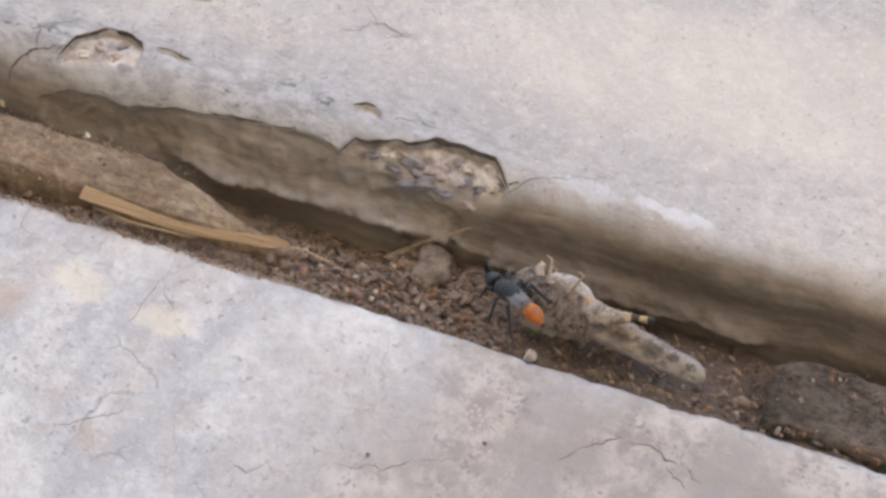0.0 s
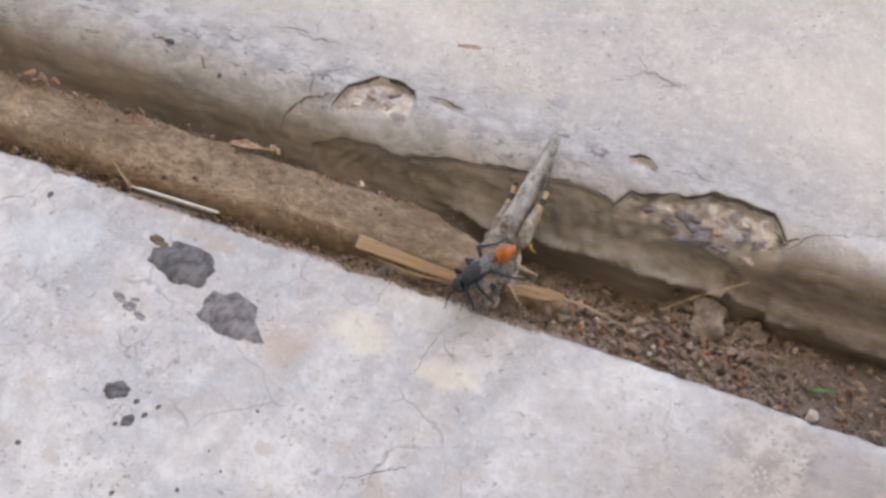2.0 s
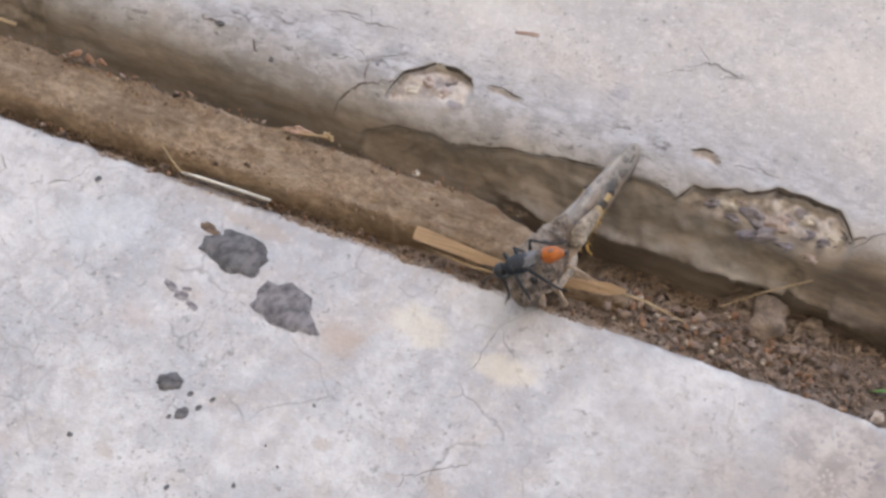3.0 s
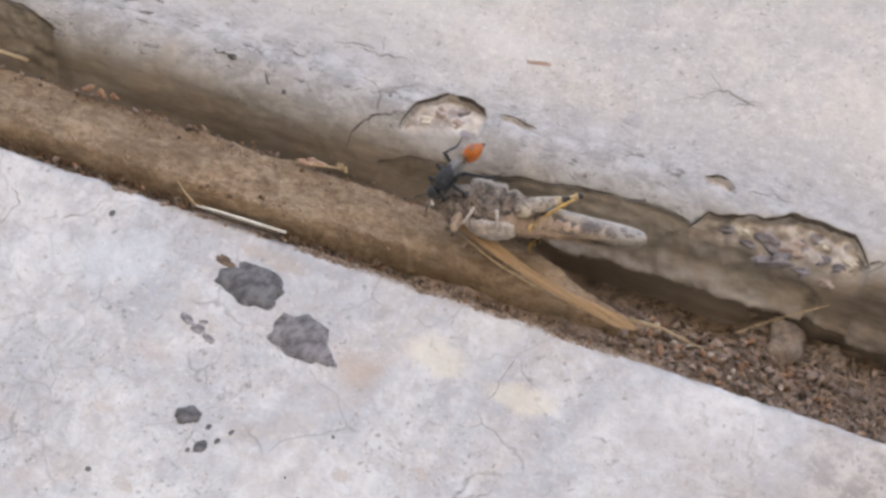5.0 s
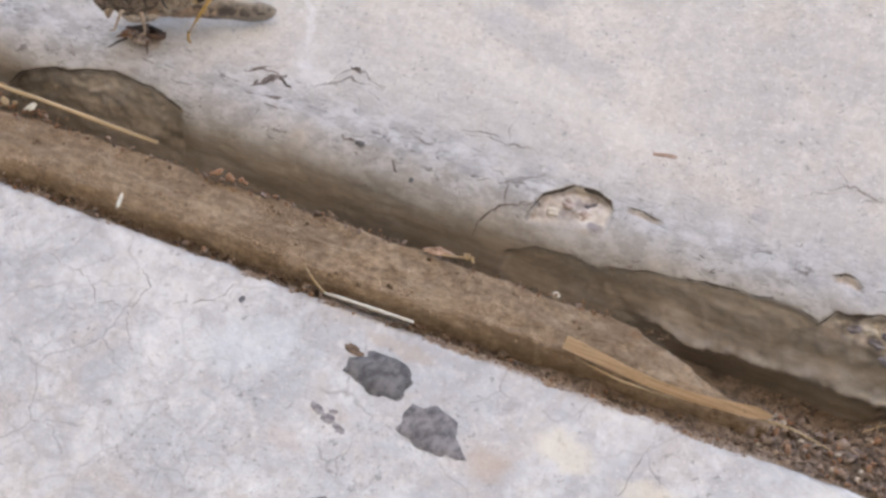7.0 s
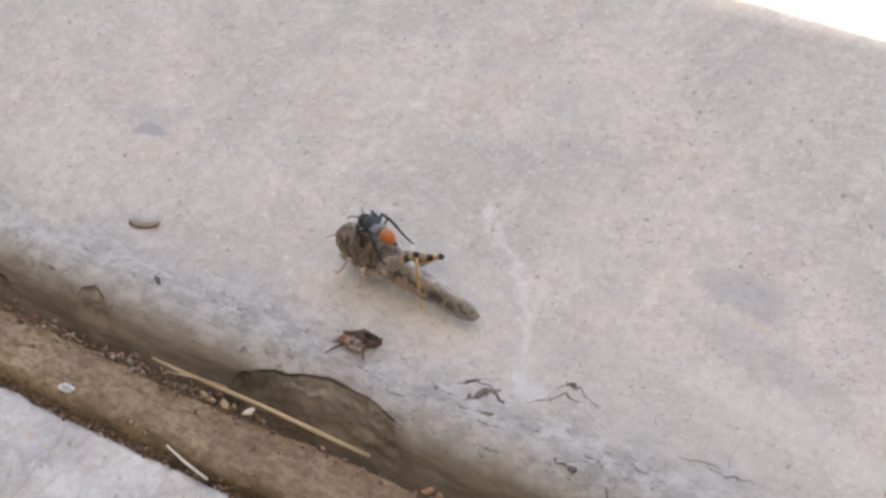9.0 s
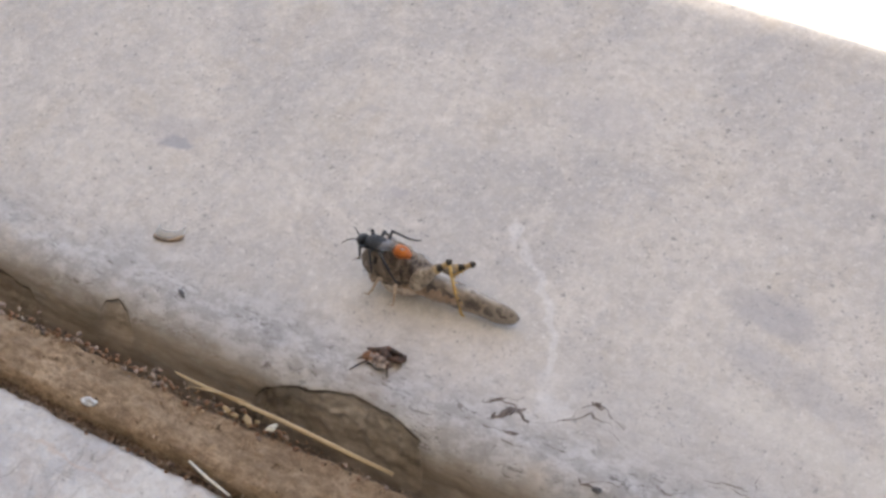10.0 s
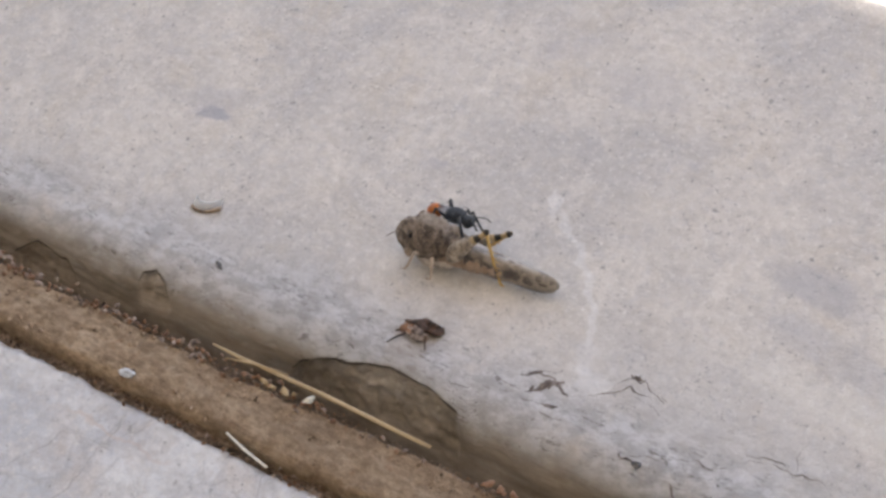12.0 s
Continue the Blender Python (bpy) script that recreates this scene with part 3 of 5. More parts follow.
def near_point(x, s):
    """s runs from the joint's side, over the edge, across the slab towards the viewer."""
    r = 0.22
    wob = 0.05 * fbm(x * 0.5, 21.0) + 0.05 * fbm(x * 2.4, 3.0) - 0.10 * max(0.0, fbm(x * 1.1, 31.0) - 0.15)
    edge = NEAR_EDGE + wob
    if s < 0:
        y, z, n = edge, NEAR_Z - r + s, (1.0, 0.0)
    elif s < r * math.pi / 2:
        a = s / r
        y, z, n = edge - r + r * math.cos(a), NEAR_Z - r + r * math.sin(a), (math.cos(a), math.sin(a))
    else:
        y, z, n = edge - r - (s - r * math.pi / 2), NEAR_Z, (0.0, 1.0)
    d = 0.015 * fbm(x * 0.5, s * 0.6, 3.0) + (0.012 + 0.014 * (1 - smooth(s, 0.1, 0.6))) * fbm(x * 2.2, s * 2.2, 8.0) if s < 9 else 0.0
    soil = 0.85 * (1 - smooth(s, -0.15, max(0.1, 0.42 + 0.34 * fbm(x * 1.8, 2.0) + 0.15 * fbm(x * 6, s * 3))))
    sandy = 0.6 * smooth(x + 0.4 * s, 0.5, 5.0) * smooth(fbm(x * 0.6, s * 0.6, 6.0) + 0.4 * fbm(x * 2, s * 2, 2.0), -0.35, 0.45) if s < 12 else 0.0
    return (x, y + n[0] * d, z + n[1] * d), sandy, soil


NEAR_S = [-2.0, -1.2, -0.6, -0.3] + [round(-0.1 + 0.07 * i, 3) for i in range(24)] + [round(1.7 + 0.2 * i, 2) for i in range(45)] + [12, 15, 20, 30, 50, 80, 115]
NEAR_XS = [-140, -90, -60] + [round(-40 + 0.14 * i, 3) for i in range(int(55 / 0.14) + 1)] + [25, 60, 100]
near_slab = part_mesh("pavement_near_slab", grid_mesh("pavement_near_slab", NEAR_XS, NEAR_S, near_point), MAT_NEAR)
tagged(near_slab, "pale stained concrete slab with fine crazing", "concrete slab", kind="structure")


def earth_point(x, y):
    z = -1.85 + 0.33 * max(-0.3, -1.2 - y) + 0.14 * fbm(x * 0.8, y * 0.8, 4) + 0.07 * fbm(x * 3, y * 3, 1)
    z -= 0.50 * smooth(x, -5.0, -3.2) * (1 - smooth(x, 0.6, 1.9)) * smooth(y, -2.10, -1.60)
    z += 0.22 * (1 - smooth(x, 0.5, 2.5)) - 0.22 * (1 - smooth(x, -6.5, -4.5))
    return (x, y, z), 0.85 * smooth(x, 2.6, 5.5), 1.0


earth = part_mesh("ground_joint_soil", grid_mesh("ground_joint_soil", [-140, -60] + [round(-40 + 0.12 * i, 3) for i in range(460)] + [40, 100], [round(-3.3 + 0.1 * i, 2) for i in range(31)], earth_point), MAT_EARTH)
tagged(earth, "dark brown soil lying in the joint", "soil", kind="structure")

# the ground outside: one sheet to the horizon, in the sun beyond the added roof's shade
bm = bmesh.new()
bmesh.ops.create_grid(bm, x_segments=8, y_segments=8, size=60000)
for v in bm.verts:
    v.co.z = -6
part("ground", bm, MAT_GROUND)
tagged(bpy.data.objects["ground"], "pale sunlit ground beyond the slab", "ground", kind="structure")
# unseen roof, added to shade the slabs and let light in from +y
ROOF_Z = 250
roof_edge = 14.1 + ROOF_Z / math.tan(radians(SUN_ELEVATION))
bm = bmesh.new()
bmesh.ops.create_cube(bm, size=1, matrix=Matrix.Translation((0, (roof_edge - 180) / 2, ROOF_Z + 8)) @ Matrix.Diagonal((1400, roof_edge + 180, 16, 1)))
part("shading_roof", bm, MAT_ROOF, smooth=False)
tagged(bpy.data.objects["shading_roof"], "plain unseen roof added to shade the slabs", "roof", kind="structure")
# unseen wall, added to limit and bounce the light from -y
bm = bmesh.new()
bmesh.ops.create_cube(bm, size=1, matrix=Matrix.Translation((0, -170, ROOF_Z / 2 - 4)) @ Matrix.Diagonal((1400, 20, ROOF_Z + 8, 1)))
part("bounce_wall", bm, MAT_WALL, smooth=False)
tagged(bpy.data.objects["bounce_wall"], "plain unseen wall added to shape the light from behind", "wall", kind="structure")


def strip_ring(x, lo, hi, top, seed, tilt=0.0):
    """One section of a joint filler board."""
    w = [0.05 * fbm(x * 0.7, seed + k * 5.3) + 0.025 * fbm(x * 3.1, seed + k * 2.7) for k in range(8)]
    mid = (lo + hi) / 2
    return [(lo + w[0] * 0.5, -2.2), (lo + w[1] * 0.6, top - 0.58 + w[2]), (lo + 0.05 + w[1], top - 0.36 + w[2]), (lo + 0.11 + w[1], top - 0.16 + w[3]), (lo + 0.22 + w[2], top - 0.02 + w[3] * 0.6), (lo + (hi - lo) * 0.45, top + 0.03 + w[4]), (mid + 0.1, top + w[5] * 1.2 + 0.02),
            (hi - (hi - lo) * 0.25, top + w[6] + tilt * 0.5), (hi - 0.05 + w[7], top - 0.02 + w[3] + tilt), (hi + w[7], top - 0.13 + tilt), (hi + 0.04 + w[0], -2.2)]


def filler(name, x0, x1, section, material, label):
    """A fibre board: its section drawn out along the joint, with a torn, fibrous skin."""
    verts, faces, n, per = [], [], int((x1 - x0) / 0.09), 0
    for i in range(n + 1):
        x = x0 + (x1 - x0) * i / n
        line, pts = section(x), []
        for (ya, za), (yb, zb) in zip(line, line[1:]):
            k = 4 if min(za, zb) > -2.1 else 1
            pts += [(ya + (yb - ya) * u / k, za + (zb - za) * u / k) for u in range(k)]
        pts.append(line[-1])
        per = len(pts)
        for y, z in pts:
            d = 0.065 * fbm(x * 1.3, y * 4, z * 5) + 0.034 * fbm(x * 5, y * 9, z * 9 + 3) if z > -1.5 else 0
            verts.append((x * CM, (y + 0.4 * d) * CM, (z + d) * CM))
    for i in range(n):
        faces += [(i * per + k, (i + 1) * per + k, (i + 1) * per + k + 1, i * per + k + 1) for k in range(per - 1)]
    faces += [tuple(range(per)), tuple(range(n * per + per - 1, n * per - 1, -1))]
    me = bpy.data.meshes.new(name)
    me.from_pydata(verts, [], faces)
    return tagged(part_mesh(name, me, material), label, "filler board")


def strip_section(x):
    far = -1.38 - 0.12 * math.exp(-((x + 20) / 2.5) ** 2) - 0.85 * smooth(x, -4.6, -0.4) + 0.04 * fbm(x * 0.4, 2)
    near = -2.88 + 0.03 * fbm(x * 0.4, 8) + 0.14 * smooth(x, -9, -4)
    top = -0.60 - 0.42 * smooth(x, -2.6, -0.5)
    return strip_ring(x, near, far, top, 3.0, -0.05)


filler("joint_filler_board", -60, -0.5, strip_section, MAT_STRIP, "weathered brown fibre filler board set in the joint")
filler("joint_filler_board", 9.25, 40, lambda x: strip_ring(x, -2.95, -1.25 - 0.25 * (1 - smooth(x, 9.2, 9.8)), -1.02 + 0.08 * fbm(x * 0.9, 40), 9.0), MAT_STRIP_OLD, "dark rotted piece of filler board in the joint")


# ---- cracks and marks in the slabs ----
def wander(pts, step=0.06, jitter=0.09, seed=1.0):
    """A jagged line through a few corners."""
    out = []
    for (x0, y0), (x1, y1) in zip(pts, pts[1:]):
        n = max(1, int(math.hypot(x1 - x0, y1 - y0) / step))
        for i in range(n):
            u = i / n
            x, y = x0 + (x1 - x0) * u, y0 + (y1 - y0) * u
            out.append((x + jitter * fbm(x * 3, y * 3, seed), y + jitter * (fbm(x * 3, y * 3, seed + 9) + 0.5 * fbm(x * 8, y * 8, seed + 4, 2))))
    return out + [pts[-1]]


def bedded(x, y, height):
    """A place just proud of the skin, also on the steep part of the nosing."""
    if height is not far_z:
        return x, y, height(x, y) + 0.006
    down = nosing_s(y)
    _, _, ny, nz = nosing(down)
    return Vector(far_point(x, down)[0]) + Vector((0, ny, nz)) * (0.006 if down < 0 else 0.016)


def crack(pts, width, parent, height, seed=1.0):
    """A hairline gap: a thin dark ribbon bedded in the skin."""
    line = wander(pts, seed=seed)
    bm = bmesh.new()
    rows = []
    for i, (x, y) in enumerate(line):
        a, b = line[max(i - 1, 0)], line[min(i + 1, len(line) - 1)]
        d = Vector((b[0] - a[0], b[1] - a[1], 0)).normalized()
        w = 0.7 * width * (0.35 + 0.65 * math.sin(math.pi * (i + 0.6) / (len(line) + 0.2))) * max(0.12, 0.75 + 1.5 * fbm(x * 2.2, y * 2.2, seed))
        rows.append([bm.verts.new(bedded(x + k * d.y * w / 2, y - k * d.x * w / 2, height)) for k in (-1, 1)])
    for a, b in zip(rows, rows[1:]):
        bm.faces.new((a[0], a[1], b[1], b[0]))
    return part("crack", bm, MAT_DARK, parent)


def near_z(x, y):
    return near_point(x, (NEAR_EDGE - 0.22 - y) + 0.22 * math.pi / 2)[0][2]


crack([(-7.71, -0.65), (-7.62, -0.35), (-7.44, -0.12), (-7.19, 0.05), (-6.74, 0.10), (-6.60, 0.26)], 0.075, far_slab, far_z, 1)
crack([(-7.19, 0.09), (-7.28, 0.35), (-7.34, 0.61)], 0.05, far_slab, far_z, 1.2)
crack([(-7.30, 0.50), (-6.97, 0.53), (-6.86, 0.51)], 0.04, far_slab, far_z, 1.3)
crack([(-7.88, 0.69), (-7.31, 0.59), (-6.92, 0.77), (-6.63, 1.00)], 0.035, far_slab, far_z, 1.4)
crack([(-1.11, 2.77), (-0.61, 2.94), (-0.20, 2.97), (0.18, 2.89)], 0.028, far_slab, far_z, 30)
crack([(-1.02, 3.38), (-0.70, 3.06), (-0.61, 2.94)], 0.02, far_slab, far_z, 31)
crack([(0.56, 0.72), (0.99, 0.83), (1.53, 0.80)], 0.03, far_slab, far_z, 32)
crack([(-1.26, 1.20), (-1.08, 1.31)], 0.05, far_slab, far_z, 33)
crack([(-12.17, 1.39), (-11.89, 1.80), (-11.59, 2.15)], 0.05, far_slab, far_z, 34)
crack([(-11.49, 2.02), (-11.18, 1.89), (-10.80, 1.80)], 0.05, far_slab, far_z, 35)
crack([(-8.68, 1.28), (-8.25, 1.47), (-7.75, 1.40), (-7.14, 1.47), (-6.95, 1.32)], 0.03, far_slab, far_z, 36)
crack([(-9.69, 2.08), (-9.50, 1.89)], 0.05, far_slab, far_z, 37)
crack([(-7.75, 1.40), (-7.81, 1.80), (-7.75, 2.28)], 0.02, far_slab, far_z, 38)
crack([(-7.97, 0.35), (-7.35, 0.48), (-6.85, 0.79), (-6.66, 1.02)], 0.03, far_slab, far_z, 39)
crack([(-0.87, 3.00), (-0.25, 2.93), (0.24, 2.90)], 0.025, far_slab, far_z, 40)
crack([(-7.86, 1.50), (-8.4, 1.44), (-8.8, 1.38)], 0.035, far_slab, far_z, 2)
crack([(-13.73, 0.78), (-13.38, 1.05), (-13.04, 1.33)], 0.153, far_slab, far_z, 4)
crack([(-14.0, 1.04), (-13.65, 1.28), (-13.2, 1.58)], 0.102, far_slab, far_z, 4.5)
crack([(-13.70, 0.55), (-13.3, 0.60), (-12.86, 0.72)], 0.119, far_slab, far_z, 5)
crack([(-13.21, 0.42), (-12.66, 0.50)], 0.085, far_slab, far_z, 5.5)
crack([(-11.80, 2.05), (-11.45, 2.08)], 0.102, far_slab, far_z, 6)
crack([(-11.3, 1.93), (-11.05, 1.86), (-10.84, 1.72)], 0.068, far_slab, far_z, 6.5)
crack([(-12.9, 1.05), (-12.3, 1.30), (-11.7, 1.75), (-11.2, 1.72), (-10.8, 1.45)], 0.05, far_slab, far_z, 6.8)
crack([(-13.9, 1.20), (-13.3, 1.28), (-12.8, 1.05)], 0.07, far_slab, far_z, 4.2)
crack([(-11.92, 0.75), (-11.54, 0.7), (-11.39, 0.82)], 0.04, far_slab, far_z, 7)
crack([(-11.17, 0.33), (-10.9, 0.27), (-10.66, 0.22), (-10.54, 0.09)], 0.085, far_slab, far_z, 7.5)
crack([(-9.91, 0.2), (-9.7, -0.04)], 0.05, far_slab, far_z, 8.5)
crack([(-9.77, 0.81), (-9.29, 0.76), (-9.0, 0.95)], 0.035, far_slab, far_z, 8.7)
crack([(3.3, -0.10), (3.7, 0.28), (4.4, 0.57), (5.24, 0.88)], 0.03, far_slab, far_z, 8)
crack([(-1.44, 2.49), (-0.91, 2.75), (-0.4, 2.74), (0.32, 2.88)], 0.025, far_slab, far_z, 8.2)
crack([(2.95, 0.25), (3.2, 0.05), (3.5, 0.14)], 0.05, far_slab, far_z, 8.3)
crack([(-10.9, 0.35), (-10.2, 0.65), (-9.4, 0.8)], 0.03, far_slab, far_z, 9)
crack([(5.93, -4.99), (6.42, -4.45), (6.97, -4.14), (7.62, -4.15), (8.58, -4.53)], 0.05, near_slab, near_z, 11)
crack([(2.17, -6.44), (3.07, -6.18), (3.59, -5.82), (4.37, -5.52)], 0.03, near_slab, near_z, 12)
crack([(-3.0, -7.92), (-3.04, -7.45), (-2.0, -6.8), (-1.96, -6.35)], 0.03, near_slab, near_z, 13)
crack([(-2.73, -5.06), (-2.61, -4.49), (-2.49, -3.63)], 0.025, near_slab, near_z, 14)
crack([(-13.84, -4.9), (-13.62, -4.3), (-14.05, -3.95)], 0.03, near_slab, near_z, 15)
crack([(-12.95, -4.45), (-12.17, -4.05), (-11.95, -3.5)], 0.035, near_slab, near_z, 16)
crack([(-16.44, -4.88), (-16.33, -4.36), (-15.01, -4.58), (-14.6, -5.01), (-13.84, -4.9), (-13.4, -5.68), (-12.63, -5.92)], 0.025, near_slab, near_z, 17)
crack([(-18.59, -5.32), (-17.94, -5.36), (-17.76, -5.74)], 0.025, near_slab, near_z, 18)
crack([(0.38, -7.05), (0.73, -7.1), (0.97, -6.86)], 0.03, near_slab, near_z, 19)
crack([(7.89, -4.45), (8.35, -4.76)], 0.03, near_slab, near_z, 20)


# ---- things on the slabs ----
def residue(x, y, length, width, turn, seed, label, thick=0.05, point=0.0):
    """A flat dark scab with a ragged outline."""
    bm = bmesh.new()
    top, low = [], []
    n = 34
    for ring, h in ((0.0, 1.0), (0.45, 0.95), (0.8, 0.75), (1.0, 0.0)):
        row = []
        for k in range(n):
            a = 2 * math.pi * k / n
            r = ring * (1 + 0.28 * fbm(math.cos(a) * 1.4, math.sin(a) * 1.4, seed) + 0.12 * fbm(math.cos(a) * 4, math.sin(a) * 4, seed + 3))
            px, py = r * math.cos(a) * length / 2, r * math.sin(a) * width / 2 * (1 - point * math.cos(a))
            c, s = math.cos(radians(turn)), math.sin(radians(turn))
            h2 = thick * h * (1 + 0.5 * fbm(px * 4, py * 4, seed + 5))
            row.append(bm.verts.new((px * c - py * s, px * s + py * c, h2)))
        low.append(row)
    for a, b in zip(low, low[1:]):
        for k in range(n):
            bm.faces.new((a[k], b[k], b[(k + 1) % n], a[(k + 1) % n]))
    bmesh.ops.remove_doubles(bm, verts=bm.verts, dist=1e-5)
    bmesh.ops.recalc_face_normals(bm, faces=bm.faces)
    ob = part("residue_spot", bm, MAT_TAR)
    ob.matrix_world = at_cm(x, y, near_z(x, y) + 0.004)
    return tagged(ob, label, "dried residue", "dark spots on the near slab")


residue(-8.12, -4.32, 1.45, 0.95, -8, 1, "large dark grey scab of residue on the pale slab")
residue(-6.50, -5.12, 1.50, 0.80, -22, 2.4, "dark grey pointed scab of residue on the slab", 0.03, 0.6).data.materials[0] = plain("worn_residue", (0.11, 0.10, 0.108), (0.30, 0.28, 0.29), 3.5, 0.85, 0.05)
residue(-8.05, -7.40, 0.50, 0.44, 20, 4, "small round dark spot on the slab")
MAT_SMEAR = plain("thin_residue", (0.15, 0.135, 0.145), (0.42, 0.385, 0.395), 5, 0.85)
for x, y, a, b, turn in ((-9.02, -5.50, 0.42, 0.16, -24), (-8.72, -5.62, 0.34, 0.20, -10), (-8.42, -5.74, 0.36, 0.12, -22), (-8.68, -5.44, 0.22, 0.08, 10)):
    residue(x, y, a, b, turn, 6 + x, "faint thin grey residue smear on the slab", 0.012).data.materials[0] = MAT_SMEAR
for x, y, w in ((-7.50, -7.90, 0.22), (-7.54, -7.47, 0.10), (-7.25, -7.68, 0.10), (-7.08, -7.42, 0.09), (-7.70, -8.05, 0.08), (-11.66, -3.81, 0.13), (-9.3, -9.1, 0.10), (2.65, -6.05, 0.08), (4.6, -5.1, 0.07),
                (-5.9, -8.85, 0.08), (-6.2, -9.3, 0.06), (-7.06, -9.35, 0.09), (-5.3, -8.2, 0.06), (-5.7, -7.9, 0.05), (-5.2, -6.8, 0.07)):
    residue(x, y, 1.3 * w, w, 40 * x, x, "tiny dark speck of residue on the slab", 0.02)
residue(-8.9, -4.02, 0.5, 0.2, -15, 8.8, "brown crumbly smear beside a dark spot", 0.02).data.materials[0] = plain("brown_smear", (0.10, 0.07, 0.05), (0.24, 0.16, 0.11), 5, 0.9)


def rest(ob, x, y, z, rx=0, ry=0, rz=0):
    ob.matrix_world = at_cm(x, y, z, rx, ry, rz)
    return ob


def stalk(name, pts, radii, material, label, category, flat=0.6):
    """A stalk that keeps its first place as origin."""
    o = Vector(pts[0])
    ob = part(name, tube([Vector(p) - o for p in pts], radii, 8, flat), material)
    ob.matrix_world = Matrix.Translation(o * CM)
    return tagged(ob, label, category)


stalk("straw", [(-21.4, -1.08, -0.36), (-20.6, -1.10, -0.38), (-18.2, -1.06, -0.44), (-16.5, -1.10, -0.45), (-15.15, -1.12, -0.46)], [0.025, 0.05, 0.058, 0.056, 0.045], MAT_STRAW, "long flat tan straw lying along the joint", "straw", 0.45)
stalk("straw", [(-20.9, -1.25, -0.40), (-20.0, -1.10, -0.33), (-19.2, -1.0, -0.40)], [0.02, 0.03, 0.02], MAT_STRAW, "short split straw beside a longer one", "straw")
stalk("twig", [(-10.05, -3.07, -0.74), (-9.74, -3.05, -0.72), (-8.82, -3.03, -0.72), (-7.99, -3.01, -0.72)], [0.018, 0.034, 0.042, 0.034], MAT_PALE, "thin bleached dry stem at the slab's edge", "dry stem")
stalk("grass_stem", [(-10.64, -2.71, -0.60), (-10.40, -2.88, -0.66), (-10.10, -3.04, -0.74), (-9.80, -3.08, -0.76)], [0.014, 0.024, 0.028, 0.014], MAT_STRAW, "wisp of tan dry grass beside a bleached stem", "grass stem")
stalk("twig", [(-19.8, -2.80, -0.58), (-19.2, -2.95, -0.68), (-18.5, -3.06, -0.78)], [0.022, 0.040, 0.028], MAT_PALE, "short bleached stick at the slab's edge", "stick")
stalk("grass_stem", [(1.2, -1.60, -1.45), (1.9, -1.12, -1.20), (2.78, -0.66, -0.86)], [0.012, 0.016, 0.010], MAT_STRAW, "thin dry grass stem leaning on the joint's face", "grass stem")
stalk("grass_stem", [(-0.75, -2.48, -0.62), (-0.1, -2.40, -0.70), (0.75, -2.42, -0.98)], [0.035, 0.026, 0.016], MAT_STRAW, "pale thin grass stem over the gravel", "grass stem")
stalk("grass_stem", [(-8.6, -1.48, -0.53), (-8.0, -1.40, -0.50), (-7.45, -1.28, -0.50)], [0.015, 0.03, 0.02], MAT_STRAW, "wisp of tan dry grass on the filler board", "grass stem")
for i, (dx, dy) in enumerate(((-0.18, 0.2), (0.05, 0.25), (0.16, 0.12))):
    stalk("grass_stem", [(-7.50, -1.33, -0.54), (-7.50 + 0.55 * dx, -1.33 + 0.55 * dy, -0.46)], [0.022, 0.014], MAT_STRAW, "wisp of tan dry grass on the filler board", "grass stem")
for x, y, r in ((-7.42, -1.27, 0.06), (-7.53, -1.22, 0.045), (-7.36, -1.34, 0.04), (-7.60, -1.31, 0.035)):
    tagged(rest(part("husk", lump((r, r * 0.8, r * 0.7), 9 * x, 0.9), MAT_STRAW), x, y, -0.50), "tan scrap of dry grass on the filler board", "husk")
stalk("green_blade", [(4.45, -2.32, -1.36), (4.75, -2.22, -1.32), (5.05, -2.12, -1.38)], [0.02, 0.045, 0.015], MAT_GREEN, "small fresh green grass blade on the gravel", "grass blade", 0.4)


# a dark tube below each bleached stem stands in for its shadow
for stem in [o for o in bpy.data.objects if o.name.startswith("twig")]:
    o = stem.matrix_world.translation / CM
    if o.x > -12:
        part("underside", tube([(0.15, -0.05, -0.015), (0.55, -0.055, -0.02), (1.2, -0.04, -0.02), (2.0, -0.03, -0.02)], [0.02, 0.034, 0.038, 0.026], 8), MAT_SHADOW_LINE, stem, "dark tube drawn as the shadow below the stem")
    else:
        part("underside", tube([(0.05, -0.04, -0.03), (0.6, -0.19, -0.12), (1.25, -0.29, -0.22)], [0.015, 0.03, 0.02], 8), MAT_SHADOW_LINE, stem, "dark tube drawn as the shadow below the stem")
for x, y, r, turn in ((-19.73, -1.33, 0.13, -20), (-19.45, -1.38, 0.10, 15), (-19.08, -1.36, 0.16, -35), (-18.85, -1.30, 0.08, 10)):
    tagged(rest(part("husk", lump((r, r * 0.45, 0.03), 5 * x, 0.8), MAT_STRAW), x, y, -0.53, 8, 0, turn), "yellowish flake of dry husk beside a straw", "husk")
# a curled scrap of reddish leaf by the tuft of grass
scrap = part("leaf_scrap", lump((0.24, 0.08, 0.05), 3.3, 1.1, 3), plain("reddish_scrap", (0.30, 0.18, 0.12), (0.56, 0.37, 0.27), 5, 0.8, 0.05))
tagged(scrap, "reddish brown curled leaf scrap on the filler board", "leaf scrap")
scrap.matrix_world = at_cm(-8.15, -1.36, -0.50, 0, 0, 6)


def grain(x, y, z, size, material, label, category, seed=0, name="seed"):
    ob = part(name, lump(size, seed, 0.55, 3), material)
    return tagged(rest(ob, x, y, z, 0, 0, seed * 47), label, category)


grain(-18.42, -1.30, -0.50, (0.13, 0.07, 0.06), MAT_PALE, "white husk lying beside a straw", "husk", 1, "husk")
